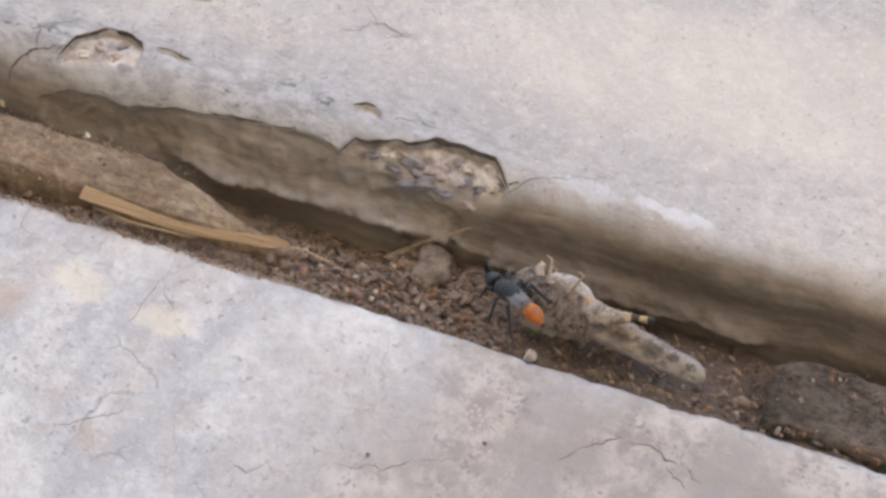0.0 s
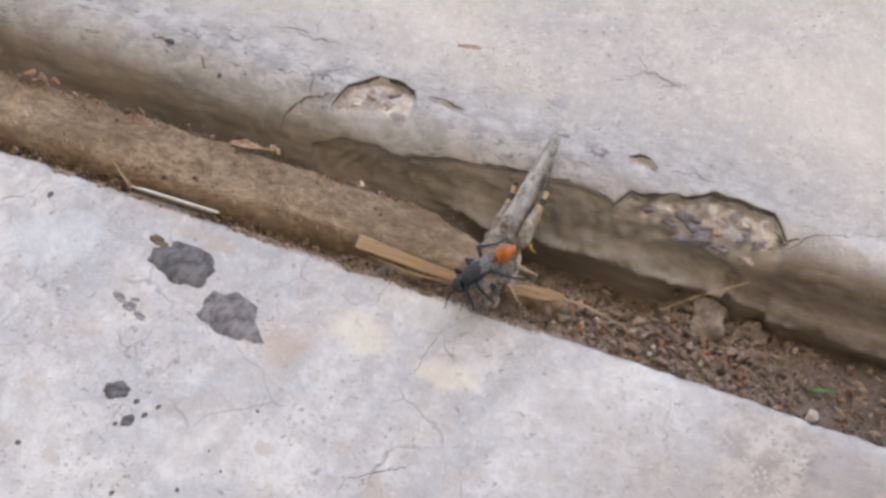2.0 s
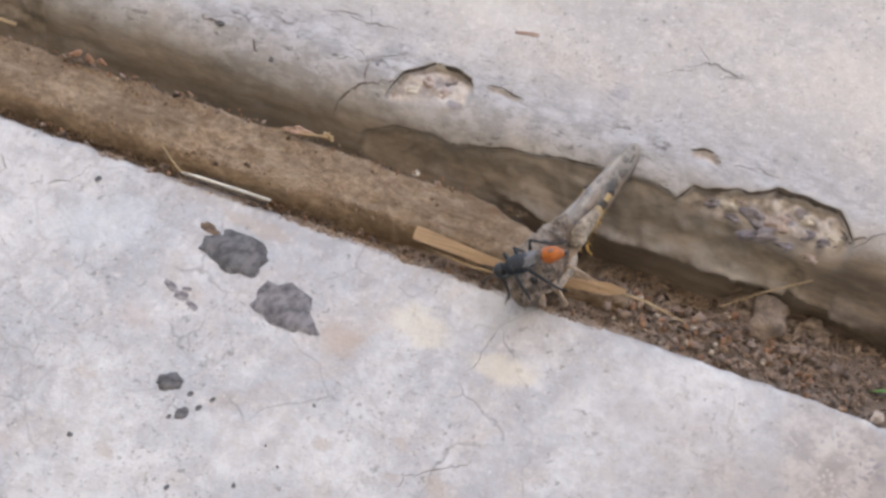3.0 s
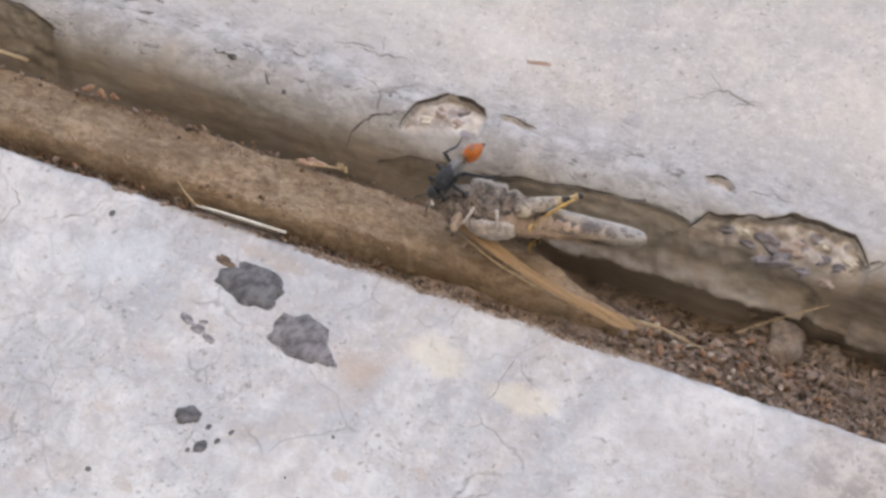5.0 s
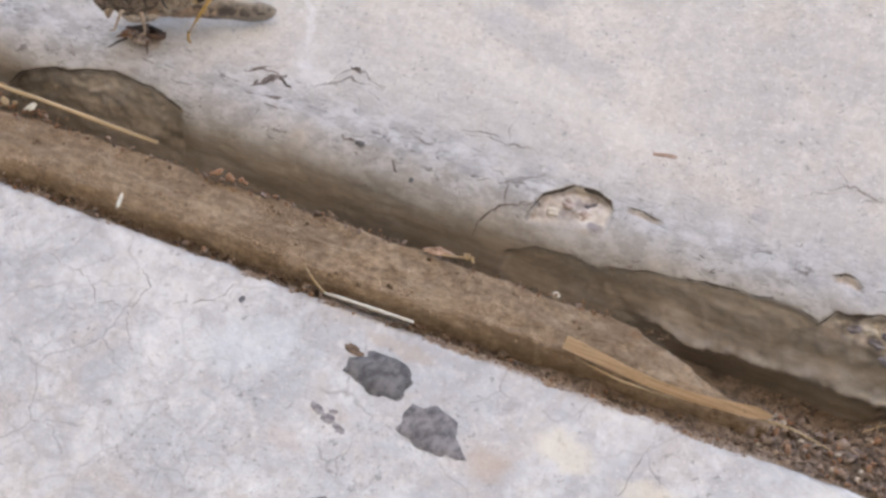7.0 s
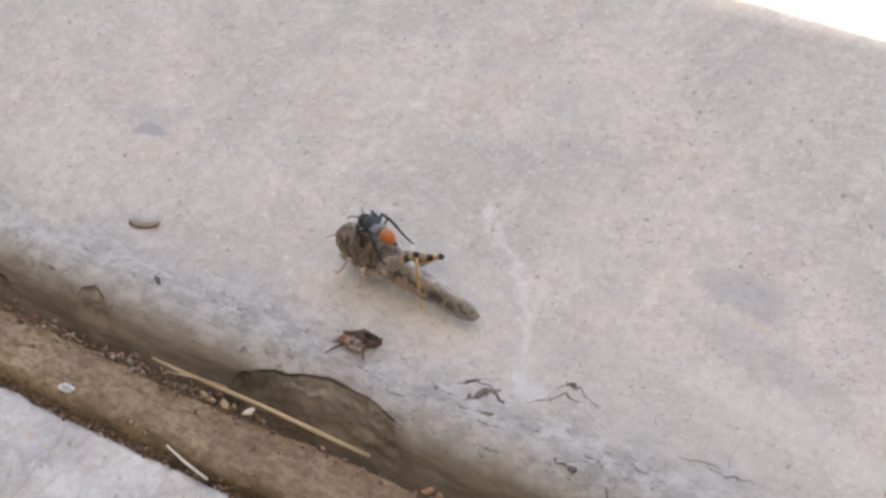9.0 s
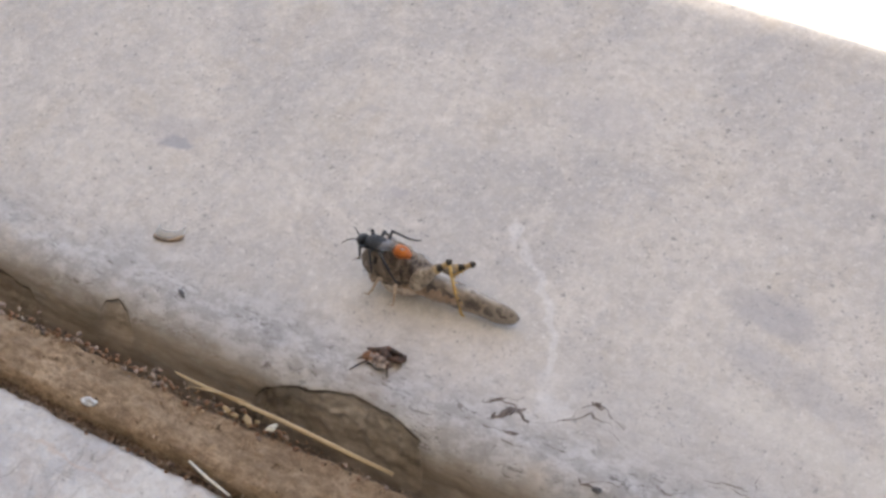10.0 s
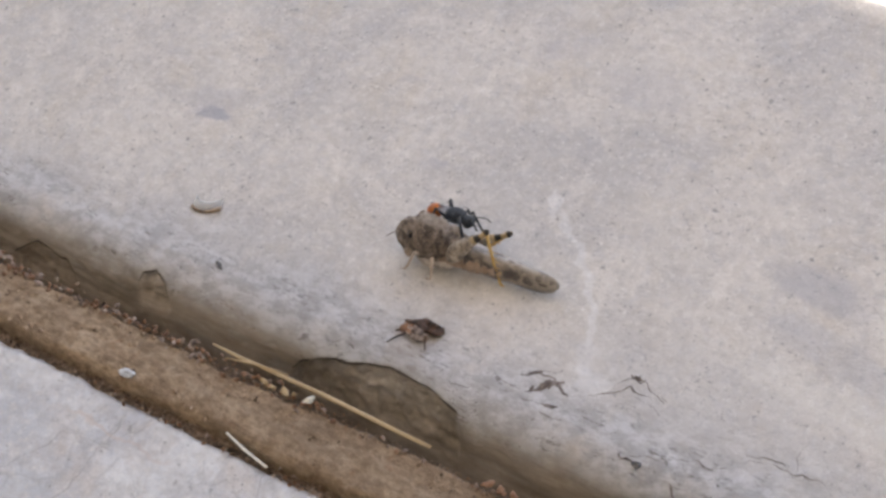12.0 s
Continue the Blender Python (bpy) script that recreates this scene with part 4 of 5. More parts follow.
grain(-23.0, -2.58, -0.50, (0.12, 0.19, 0.11), plain("fluff", (0.55, 0.56, 0.60), (0.80, 0.81, 0.85), 7, 0.8, 0.06), "whitish fluffy husk on the filler board", "husk", 2, "husk")
grain(-15.22, -2.76, -0.56, (0.045, 0.20, 0.06), MAT_PALE, "white grub-like husk at the slab's edge", "husk", 0.2, "husk")
grain(-5.5, -1.28, -0.78, (0.08, 0.07, 0.06), MAT_PALE, "white speck of grit on the filler board", "grit", 4, "grit")
grain(4.76, -2.88, -1.18, (0.135, 0.11, 0.11), plain("pink_pebble", (0.50, 0.40, 0.34), (0.74, 0.66, 0.60), 5, 0.8, 0.04), "pale pink pebble at the slab's edge", "pebble", 5, "pebble")
grain(2.22, -1.42, -1.60, (0.46, 0.36, 0.26), plain("buff_stone", (0.17, 0.13, 0.105), (0.38, 0.30, 0.24), 3.5, 0.9, 0.12), "rounded buff stone half sunk in soil", "stone", 6, "stone")
grain(-22.35, 0.66, 0.02, (0.14, 0.06, 0.035), MAT_TAR, "small dark seed on the concrete", "seed", 7)
grain(-10.70, 0.25, 0.0, (0.09, 0.07, 0.05), MAT_TAR, "small black crumb on the concrete", "crumb", 8, "crumb")
grain(-9.33, -0.10, -0.20, (0.06, 0.05, 0.05), MAT_TAR, "tiny black crumb on the concrete", "crumb", 9, "crumb")
grain(-4.43, 2.34, 0.01, (0.27, 0.06, 0.02), plain("bark_flake", (0.30, 0.19, 0.14), (0.50, 0.36, 0.29), 5, 0.9), "reddish flake of bark on the concrete", "flake", 0.2, "flake")
for x, y, r in ((-13.62, -1.36, 0.05), (-13.50, -1.30, 0.075), (-13.22, -1.33, 0.085), (-13.10, -1.38, 0.055), (-12.93, -1.29, 0.06), (-12.80, -1.33, 0.045)):
    grain(x, y, -0.50, (r * 1.2, r, r * 0.8), MAT_CHIP, "rusty orange crumb on the filler board", "crumb", 11 + 3 * x, "crumb")

for x, y, r in ((-13.45, 1.02, 0.06), (-13.28, 1.14, 0.05), (-13.62, 0.90, 0.045), (-13.15, 1.22, 0.035), (-11.62, 2.07, 0.05)):
    grain(x, y, far_z(x, y) + 0.005, (r * 1.8, r * 0.8, r * 0.4), MAT_DARK, "rust-brown flake caught in a crack", "flake", x, "flake")

# curled papery husk on the far slab
husk = tagged(empty("husk", at_cm(-23.75, 2.02, 0.0, 0, 0, 18)), "curled papery husk with a brown rim on the concrete", "husk")
bm = bmesh.new()
rows = []
for i in range(15):
    a = math.pi * (0.02 + 0.96 * i / 14)
    rows.append([bm.verts.new((-0.42 * math.cos(a) * (1 - 0.15 * v), -0.22 * math.sin(a) + 0.30 * v, 0.02 + 0.10 * math.sin(v * 3.1) * math.sin(a))) for v in (0, 0.25, 0.5, 0.75, 1)])
for a, b in zip(rows, rows[1:]):
    for k in range(4):
        bm.faces.new((a[k], b[k], b[k + 1], a[k + 1]))
bmesh.ops.solidify(bm, geom=bm.faces, thickness=0.02)
paper = plain("husk_paper", (0.50, 0.46, 0.42), (0.72, 0.69, 0.66), 4, 0.5)
paper.node_tree.nodes["Principled BSDF"].inputs["Alpha"].default_value = 0.4
part("shell", bm, paper, husk)
part("rim", tube([(-0.42 * math.cos(a), -0.22 * math.sin(a), 0.035) for a in [math.pi * (0.05 + 0.09 * i) for i in range(11)]], [0.02, 0.05, 0.035, 0.04, 0.045, 0.04, 0.045, 0.055, 0.065, 0.055, 0.02], 6), plain("brown_husk", (0.12, 0.075, 0.05), (0.36, 0.25, 0.17), 5, 0.6), husk, "brown rim")

# dead bug in the pit
bug = tagged(empty("dead_bug", at_cm(-16.72, 1.08, 0.02, 0, 0, 8)), "dry brown remains of a small bug on the concrete", "insect remains")
MAT_BUG = plain("bug_shell", (0.022, 0.015, 0.013), (0.14, 0.072, 0.048), 6, 0.6, 0.09)
part("shell", lump((0.33, 0.14, 0.12), 3, 1.4, 3), MAT_BUG, bug).location = (0.0006, 0.0009, 0.0004)
part("belly", lump((0.26, 0.15, 0.13), 2, 0.9, 3), plain("bug_belly", (0.13, 0.08, 0.06), (0.62, 0.50, 0.44), 9, 0.6, 0.10), bug, "pale torn belly").location = (0.0003, -0.0008, 0.0004)
part("hind_end", lump((0.16, 0.13, 0.11), 6, 0.8, 3), plain("bug_rust", (0.14, 0.060, 0.030), (0.42, 0.22, 0.12), 7, 0.6, 0.06), bug, "rust-brown hind end").location = (-0.0024, 0.0, 0.0003)
part("wing_case", tube([(-0.25, 0.14, 0.10), (0.1, 0.24, 0.15), (0.5, 0.20, 0.10)], [(0.03, 0.02), (0.08, 0.03), (0.02, 0.02)], 8), MAT_BUG, bug)
for dx, dy, lx, ly in ((-0.3, -0.05, -0.55, -0.12), (0.3, 0.1, 0.58, 0.10), (0.22, -0.1, 0.34, -0.42), (-0.25, -0.12, -0.62, -0.45)):
    part("leg", tube([(dx, dy, 0.05), ((dx + lx) / 2, (dy + ly) / 2, 0.06), (lx, ly, 0.0)], [0.03, 0.022, 0.012], 6), MAT_BUG, bug)


# ---- the dry leaf blade that the insects push about ----
def blade():
    bm = bmesh.new()
    rows = []
    n = 40
    for i in range(n + 1):
        u = i / n
        x = 4.35 * u
        w = (0.175 - 0.075 * math.sin(math.pi * u * 0.9)) * min(1.0, 0.94 + 2 * u, 0.3 + 9 * (1 - u))
        y = -0.22 * math.sin(math.pi * min(1.0, u * 0.9)) + 0.10 * u
        roll = radians(-4 + 16 * math.sin(math.pi * u * 0.8))
        z = 0.06 * (1 - u) ** 2 + 0.12 + 0.03 * math.sin(u * 9)
        rows.append([bm.verts.new((x, y + k * w * math.cos(roll), z + k * w * math.sin(roll) + 0.022 * (1 - abs(k)) - 0.012 * (k == 0))) for k in (-1, -0.5, 0, 0.5, 1)])
    for a, b in zip(rows, rows[1:]):
        for k in range(4):
            bm.faces.new((a[k], b[k], b[k + 1], a[k + 1]))
    bmesh.ops.solidify(bm, geom=bm.faces, thickness=0.035)
    bmesh.ops.recalc_face_normals(bm, faces=bm.faces)
    return tagged(part("dry_leaf_blade", bm, MAT_BLADE), "long tan dry grass blade lying on the joint", "leaf blade")


leaf = blade()
part("torn_strand", tube([(0.30, -0.20, 0.03), (1.33, -0.33, 0.04), (2.44, -0.31, 0.06)], [(0.012, 0.010), (0.024, 0.014), (0.012, 0.010)], 8), MAT_STRAW, leaf)

# ---- insects ----
MAT_WASP = plain("wasp_black", (0.010, 0.011, 0.014), (0.035, 0.038, 0.046), 9, 0.45, 0.01)
MAT_WASP_GREY = plain("wasp_down", (0.012, 0.014, 0.019), (0.055, 0.062, 0.078), 14, 0.75, 0.03)
MAT_ORANGE = plain("wasp_orange", (0.36, 0.085, 0.012), (0.56, 0.155, 0.022), 5, 0.35, 0.004)
MAT_EYE = plain("eye", (0.02, 0.015, 0.012), (0.05, 0.035, 0.025), 9, 0.25)


def mottled(name):
    """A rugged earthy shell, dusty and paler along the back, with dark flecks."""
    k = Nodes(name, 0.7)
    sep = k.t.nodes.new("ShaderNodeSeparateXYZ")
    k.t.links.new(k.co, sep.inputs[0])
    c = k.mix(k.step(k.noise(5.5, 5, 0.75), 0.36, 0.62), (0.092, 0.067, 0.052), (0.36, 0.278, 0.22))
    back = k.step(k.math("ADD", sep.outputs[2], k.math("MULTIPLY", k.noise(5, 4, 0.7), 0.5)), 0.58, 0.86)
    c = k.mix(k.math("MULTIPLY", back, k.step(k.noise(4.4, 4, 0.7), 0.36, 0.58, 0.3, 0.9)), c, (0.52, 0.44, 0.37))
    c = k.mix(k.step(k.noise(7.5, 3, 0.7, bend=0.5), 0.54, 0.66, 0, 0.75), c, (0.065, 0.047, 0.042))
    c = k.mix(k.step(k.noise(9, 3, 0.7), 0.55, 0.66, 0, 0.6), c, (0.54, 0.44, 0.38))
    return k.done(c, k.noise(8, 4, 0.75), 0.2, 1.0)


MAT_HOPPER = mottled("hopper_mottled")
MAT_BELLY = plain("hopper_belly", (0.26, 0.175, 0.125), (0.47, 0.345, 0.26), 5, 0.5, 0.02, (0.5, 1, 1))
MAT_HOPPER_PALE = plain("hopper_pale", (0.34, 0.25, 0.18), (0.58, 0.46, 0.37), 5, 0.65, 0.02)
MAT_STERNUM = plain("hopper_underside", (0.32, 0.265, 0.225), (0.62, 0.54, 0.48), 6, 0.7, 0.04)
MAT_SHIN = plain("hopper_shin", (0.52, 0.30, 0.08), (0.66, 0.43, 0.15), 4, 0.55)


def veined(name, clear, dark, alpha):
    """A wing's skin: translucent, with darker blotches and fine veins."""
    k = Nodes(name, 0.35)
    blot = k.step(k.noise(1.7, 2, 0.5, k.scaled(k.co, (0.9, 1, 1)), 0.8), 0.52, 0.60)
    fine = k.step(k.cells(7, "DISTANCE_TO_EDGE", k.scaled(k.co, (0.5, 1, 1.6))).outputs["Distance"], 0.0, 0.09, 1, 0)
    c = k.mix(blot, clear, dark)
    c = k.mix(k.math("MULTIPLY", fine, 0.35), c, dark)
    k.b.inputs["Alpha"].default_value = alpha
    return k.done(c, fine, 0.008, 0.5)


def tegmen_skin(name):
    """A leathery wing cover: buff, with dark blotches in a row, fading to a greyer, finely spotted tip; a slight waxy sheen."""
    k = Nodes(name, 0.45)
    bent = k.warped(6.0, 0.30)
    sep = k.t.nodes.new("ShaderNodeSeparateXYZ")
    k.t.links.new(bent, sep.inputs[0])
    flat = k.t.nodes.new("ShaderNodeCombineXYZ")
    k.t.links.new(sep.outputs[0], flat.inputs[0])
    k.t.links.new(sep.outputs[2], flat.inputs[1])
    c = k.mix(k.step(k.noise(3.2, 4, 0.7, k.scaled(k.co, (0.6, 1, 1))), 0.36, 0.62), (0.135, 0.100, 0.078), (0.37, 0.288, 0.222))
    ragged = k.step(k.noise(6.5, 4, 0.7), 0.34, 0.52, 0.5, 1.0)
    c = k.mix(k.step(sep.outputs[0], -1.2, -1.9, 0, 0.5), c, (0.30, 0.28, 0.255))
    for x, z, rx, rz in ((-0.25, 0.00, 0.20, 0.22), (-0.74, -0.10, 0.32, 0.18), (-1.00, 0.22, 0.14, 0.07), (-1.32, -0.04, 0.25, 0.20), (-1.60, 0.12, 0.12, 0.06), (-1.76, -0.12, 0.15, 0.09), (-1.98, 0.04, 0.10, 0.06), (-2.08, -0.10, 0.08, 0.05), (-2.26, 0.03, 0.06, 0.04)):
        c = k.mix(k.math("MULTIPLY", k.blot(flat.outputs[0], x - 0.20, z - 0.20, rx, rz, 12, 0.62, 1.10), ragged), c, (0.055, 0.039, 0.033))
    c = k.mix(k.step(k.noise(8.5, 3, 0.65), 0.57, 0.64, 0, 0.7), c, (0.085, 0.062, 0.052))
    fine = k.step(k.cells(6, "DISTANCE_TO_EDGE", k.scaled(k.co, (0.45, 1, 1.7))).outputs["Distance"], 0.0, 0.10, 1, 0)
    c = k.mix(k.math("MULTIPLY", fine, 0.35), c, (0.16, 0.12, 0.09))
    field = k.mix(k.step(k.noise(4.5, 4, 0.7, k.scaled(k.co, (0.5, 1, 1))), 0.38, 0.62), (0.21, 0.18, 0.155), (0.47, 0.42, 0.378))
    field = k.mix(k.step(k.noise(3.0, 3, 0.6), 0.58, 0.66, 0, 0.75), field, (0.10, 0.075, 0.06))
    c = k.mix(k.math("MULTIPLY", k.attr("dorsal"), 0.9), c, field)
    k.b.inputs["Coat Weight"].default_value, k.b.inputs["Coat Roughness"].default_value, k.b.inputs["Coat IOR"].default_value = 0.42, 0.32, 1.6
    return k.done(c, fine, 0.008, 0.5)


MAT_TEGMEN = tegmen_skin("tegmen")
MAT_WASP_WING = veined("wasp_wing", (0.42, 0.43, 0.48), (0.24, 0.22, 0.22), 0.55)


def banded(name):
    """A hind thigh: pale straw with three black bands along it."""
    k = Nodes(name, 0.55)
    sep = k.t.nodes.new("ShaderNodeSeparateXYZ")
    k.t.links.new(k.co, sep.inputs[0])
    along = k.math("ADD", sep.outputs[0], k.math("MULTIPLY", k.noise(4, 2), 0.14))
    wave = k.step(k.math("SINE", k.math("MULTIPLY", along, 19.0)), -0.35, 0.1)
    c = k.mix(k.step(k.noise(6, 5, 0.7), 0.38, 0.62), (0.17, 0.130, 0.100), (0.50, 0.42, 0.34))
    knee = k.step(along, -0.66, -0.84)
    c = k.mix(knee, c, (0.46, 0.32, 0.16))
    c = k.mix(k.math("MULTIPLY", wave, k.math("ADD", k.math("MULTIPLY", knee, 0.75), 0.22)), c, (0.020, 0.016, 0.014))
    return k.done(c, k.noise(16, 3), 0.01, 0.5)


MAT_THIGH = banded("hopper_thigh")


def body(pts, radii, n=18, rings=22, rough=0.0, seed=0.0):
    """A rounded body: rings swept smoothly through a few sections, roughened a little."""
    rows = np.array([(*p, *(q if isinstance(q, tuple) else (q, q))) for p, q in zip(pts, radii)], float)
    full = np.vstack([2 * rows[0] - rows[1], rows, 2 * rows[-1] - rows[-2]])
    out = []
    for i in range(rings + 1):
        u = i / rings * (len(rows) - 1)
        k = min(int(u), len(rows) - 2)
        t = u - k
        a, p, q, d = full[k], full[k + 1], full[k + 2], full[k + 3]
        out.append(0.5 * (2 * p + (q - a) * t + (2 * a - 5 * p + 4 * q - d) * t * t + (3 * p - a - 3 * q + d) * t ** 3))
    bm = loft(bmesh.new(), [v[:3] for v in out], [(max(0.008, v[3]), max(0.008, v[4])) for v in out], n)
    if rough:
        for v in bm.verts:
            v.co += v.normal * rough * fbm(v.co.x * 5, v.co.y * 5 + seed, v.co.z * 5)
    return bm


def plate(outline, thick=0.012, bend=0.06, n=24):
    """A wing: outline(u) gives x and the two edges' z; it bulges by bend."""
    bm = bmesh.new()
    rows = []
    for i in range(n + 1):
        x, lo, hi = outline(i / n)
        rows.append([bm.verts.new((x, bend * math.sin(math.pi * v), lo + (hi - lo) * v)) for v in (0, 0.25, 0.5, 0.75, 1)])
    for a, b in zip(rows, rows[1:]):
        for k in range(4):
            bm.faces.new((a[k], b[k], b[k + 1], a[k + 1]))
    bmesh.ops.solidify(bm, geom=bm.faces, thickness=thick)
    bmesh.ops.recalc_face_normals(bm, faces=bm.faces)
    return bm


def tegmen(side):
    """One wing cover: a flat field on the back and a steep flank, drawn together to a narrow rounded tip."""
    bm, rows, n = bmesh.new(), [], 44
    back = bm.verts.layers.float.new("dorsal")
    for i in range(n + 1):
        u = i / n
        tip = math.sqrt(max(0.0, 1 - (max(0.0, u - 0.84) / 0.16) ** 2))
        grow = min(1.0, 0.35 + 4 * u)
        w = (0.225 - 0.195 * u ** 1.2) * grow
        deep = (0.57 - 0.17 * u) * grow * max(0.08, tip)
        top = 0.33 - 0.20 * u - (1 - tip) * 0.14
        ripple = 0.012 * math.sin(u * 21 + side)
        row = [(-0.012, 0.012 if side > 0 else 0.0), (0.55 * w, 0.004), (w, -0.05), (w + 0.045, -0.05 - 0.33 * deep), (w + 0.035, -0.05 - 0.68 * deep), (w - 0.01, -0.05 - deep + ripple)]
        rows.append([bm.verts.new((0.32 - 2.77 * u, side * y, top + z)) for y, z in row])
        for v, on in zip(rows[-1], (1.0, 1.0, 0.7, 0.0, 0.0, 0.0)):
            v[back] = on
    for a, b in zip(rows, rows[1:]):
        for k in range(5):
            bm.faces.new((a[k], b[k], b[k + 1], a[k + 1]))
    bmesh.ops.recalc_face_normals(bm, faces=bm.faces)
    bmesh.ops.solidify(bm, geom=bm.faces, thickness=0.012)
    return bm


def grasshopper():
    """Head towards +x, back towards +z; the tips of its wings lie at x = -2.45."""
    g = tagged(empty("grasshopper"), "paralysed mottled brown grasshopper with banded hind legs and spotted wings", "grasshopper")
    belly = body([(0.7, 0, -0.12), (0.1, 0, -0.12), (-0.4, 0, -0.13), (-0.9, 0, -0.12), (-1.3, 0, -0.10), (-1.5, 0, -0.06)], [(0.27, 0.33), (0.26, 0.30), (0.235, 0.26), (0.195, 0.21), (0.13, 0.14), (0.03, 0.03)], 18, 40, 0.03)
    for v in belly.verts:
        v.co += v.normal * 0.014 * math.sin(v.co.x * 34)
    part("abdomen", belly, MAT_BELLY, g, "ringed warm tan abdomen")
    shell = body([(-0.32, 0, 0.31), (-0.12, 0, 0.22), (0.20, 0, 0.12), (0.52, 0, 0.06), (0.80, 0, 0.04), (0.98, 0, 0.02), (1.06, 0, 0.0)], [(0.03, 0.03), (0.19, 0.18), (0.28, 0.40), (0.325, 0.53), (0.34, 0.59), (0.33, 0.58), (0.27, 0.47)], 30, 40, 0.05, 3.0)
    for v in shell.verts:
        keel = max(0.0, 1 - abs(v.co.y) / 0.09) * max(0.0, min(1.0, v.co.z * 4))
        notch = 1 - 0.8 * max(0.0, 1 - abs(v.co.x - 0.42) / 0.09)
        seam = max(0.0, 1 - abs(v.co.x - 0.42) / 0.05) + 0.7 * max(0.0, 1 - abs(v.co.x - 0.74) / 0.04)
        side = max(0.0, 1 - abs(abs(v.co.y) - 0.2) / 0.05) * max(0.0, min(1.0, (v.co.z - 0.2) * 5))
        v.co += v.normal * (0.05 * fbm(v.co.x * 5, v.co.y * 12, v.co.z * 12 + 4, 3) + 0.10 * keel * notch * smooth(v.co.x, -0.35, 0.3) - 0.03 * seam + 0.03 * side)
    part("pronotum", shell, MAT_HOPPER, g, "rugged saddle-shaped collar plate with a notched crest")
    part("sternum", body([(0.10, 0, -0.30), (0.35, 0, -0.36), (0.65, 0, -0.40), (0.95, 0, -0.36), (1.10, 0, -0.28)], [(0.16, 0.08), (0.25, 0.16), (0.28, 0.20), (0.25, 0.17), (0.12, 0.08)], 18, 20, 0.04, 9.0), MAT_STERNUM, g, "pale underside of the thorax")
    skull = body([(0.98, 0, 0.0), (1.08, 0, 0.0), (1.20, 0, -0.03), (1.31, 0, -0.10), (1.39, 0, -0.22), (1.42, 0, -0.40)], [(0.23, 0.41), (0.28, 0.49), (0.295, 0.52), (0.265, 0.48), (0.20, 0.35), (0.06, 0.08)], 20, 26, 0.03, 6.0)
    head = part("head", skull, MAT_HOPPER, g)
    part("cheek", body([(1.26, 0, -0.25), (1.34, 0, -0.40), (1.33, 0, -0.56)], [(0.24, 0.10), (0.20, 0.10), (0.07, 0.05)], 14, 10, 0.02), MAT_HOPPER_PALE, head, "pale jaws")
    part("hind_wing", body([(0.30, 0, 0.16), (-0.3, 0, 0.18), (-0.9, 0, 0.14), (-1.5, 0, 0.08), (-2.1, 0, 0.02)], [(0.10, 0.06), (0.12, 0.10), (0.10, 0.12), (0.05, 0.10), (0.015, 0.05)], 12, 22, 0.02), MAT_TEGMEN, g, "folded hind wing under the covers")
    for s in (-1, 1):
        eye = part("eye", lump((0.085, 0.06, 0.115), 1, 0.05), MAT_EYE, head)
        eye.location = (0.0122, s * 0.0024, 0.0012)
        part("antenna", tube([(1.36, s * 0.08, 0.06), (1.50, s * 0.18, 0.12), (1.66, s * 0.28, 0.06), (1.80, s * 0.34, -0.06)], [0.020, 0.018, 0.016, 0.010], 6), MAT_HOPPER, head)
        part("forewing", tegmen(s), MAT_TEGMEN, g, "buff wing cover with dark blotches")
        leg = part("hind_thigh", tube([(0.06, 0, -0.02), (-0.05, 0, 0.02), (-0.20, 0, 0.05), (-0.43, 0, 0.06), (-0.70, 0, 0.04), (-0.96, 0, 0.01), (-1.14, 0, 0.0), (-1.25, 0, 0.01), (-1.34, 0, 0.0)], [(0.05, 0.09), (0.09, 0.17), (0.10, 0.21), (0.095, 0.19), (0.075, 0.13), (0.055, 0.08), (0.05, 0.06), (0.065, 0.085), (0.03, 0.04)], 12), MAT_THIGH, g, "mottled thigh with black and yellow bands at the knee")
        HIND.append((leg, s))
        leg.matrix_basis = at_cm(0.12, s * 0.32, -0.10, 0, 22, -s * 12)
        bm = loft(bmesh.new(), [(0, 0, 0), (0.02, 0, -0.25), (0.03, 0, -0.7), (0.02, 0, -1.15)], [0.036, 0.036, 0.032, 0.026], 8)
        loft(bm, [(0.02, 0, -1.13), (-0.03, s * 0.04, -1.22), (-0.14, s * 0.10, -1.26)], [0.033, 0.033, 0.012], 6)
        for i in range(7):
            loft(bm, [(-0.02, s * 0.012 * (-1) ** i, -0.35 - 0.12 * i), (-0.085, s * 0.03 * (-1) ** i, -0.40 - 0.12 * i)], [0.013, 0.004], 4)
        shin = part("shin", bm, MAT_SHIN, leg, "yellow spiny shin")
        shin.location = (-0.0126, 0, 0)
        SHIN.append((shin, s))
        for x, ox, oy in ((0.92, 0.22, 0.22), (0.60, -0.16, 0.28)):
            part("leg", tube([(x, s * 0.22, -0.28), (x + ox * 0.4, s * (0.26 + oy * 0.6), -0.20), (x + ox * 0.8, s * (0.26 + oy * 0.9), -0.50), (x + ox, s * (0.30 + oy), -0.62), (x + ox + 0.12, s * (0.30 + oy), -0.64)], [0.055, 0.045, 0.030, 0.024, 0.012], 7), MAT_HOPPER_PALE, g)
    return g


HIND = []
SHIN = []
WALKING = []


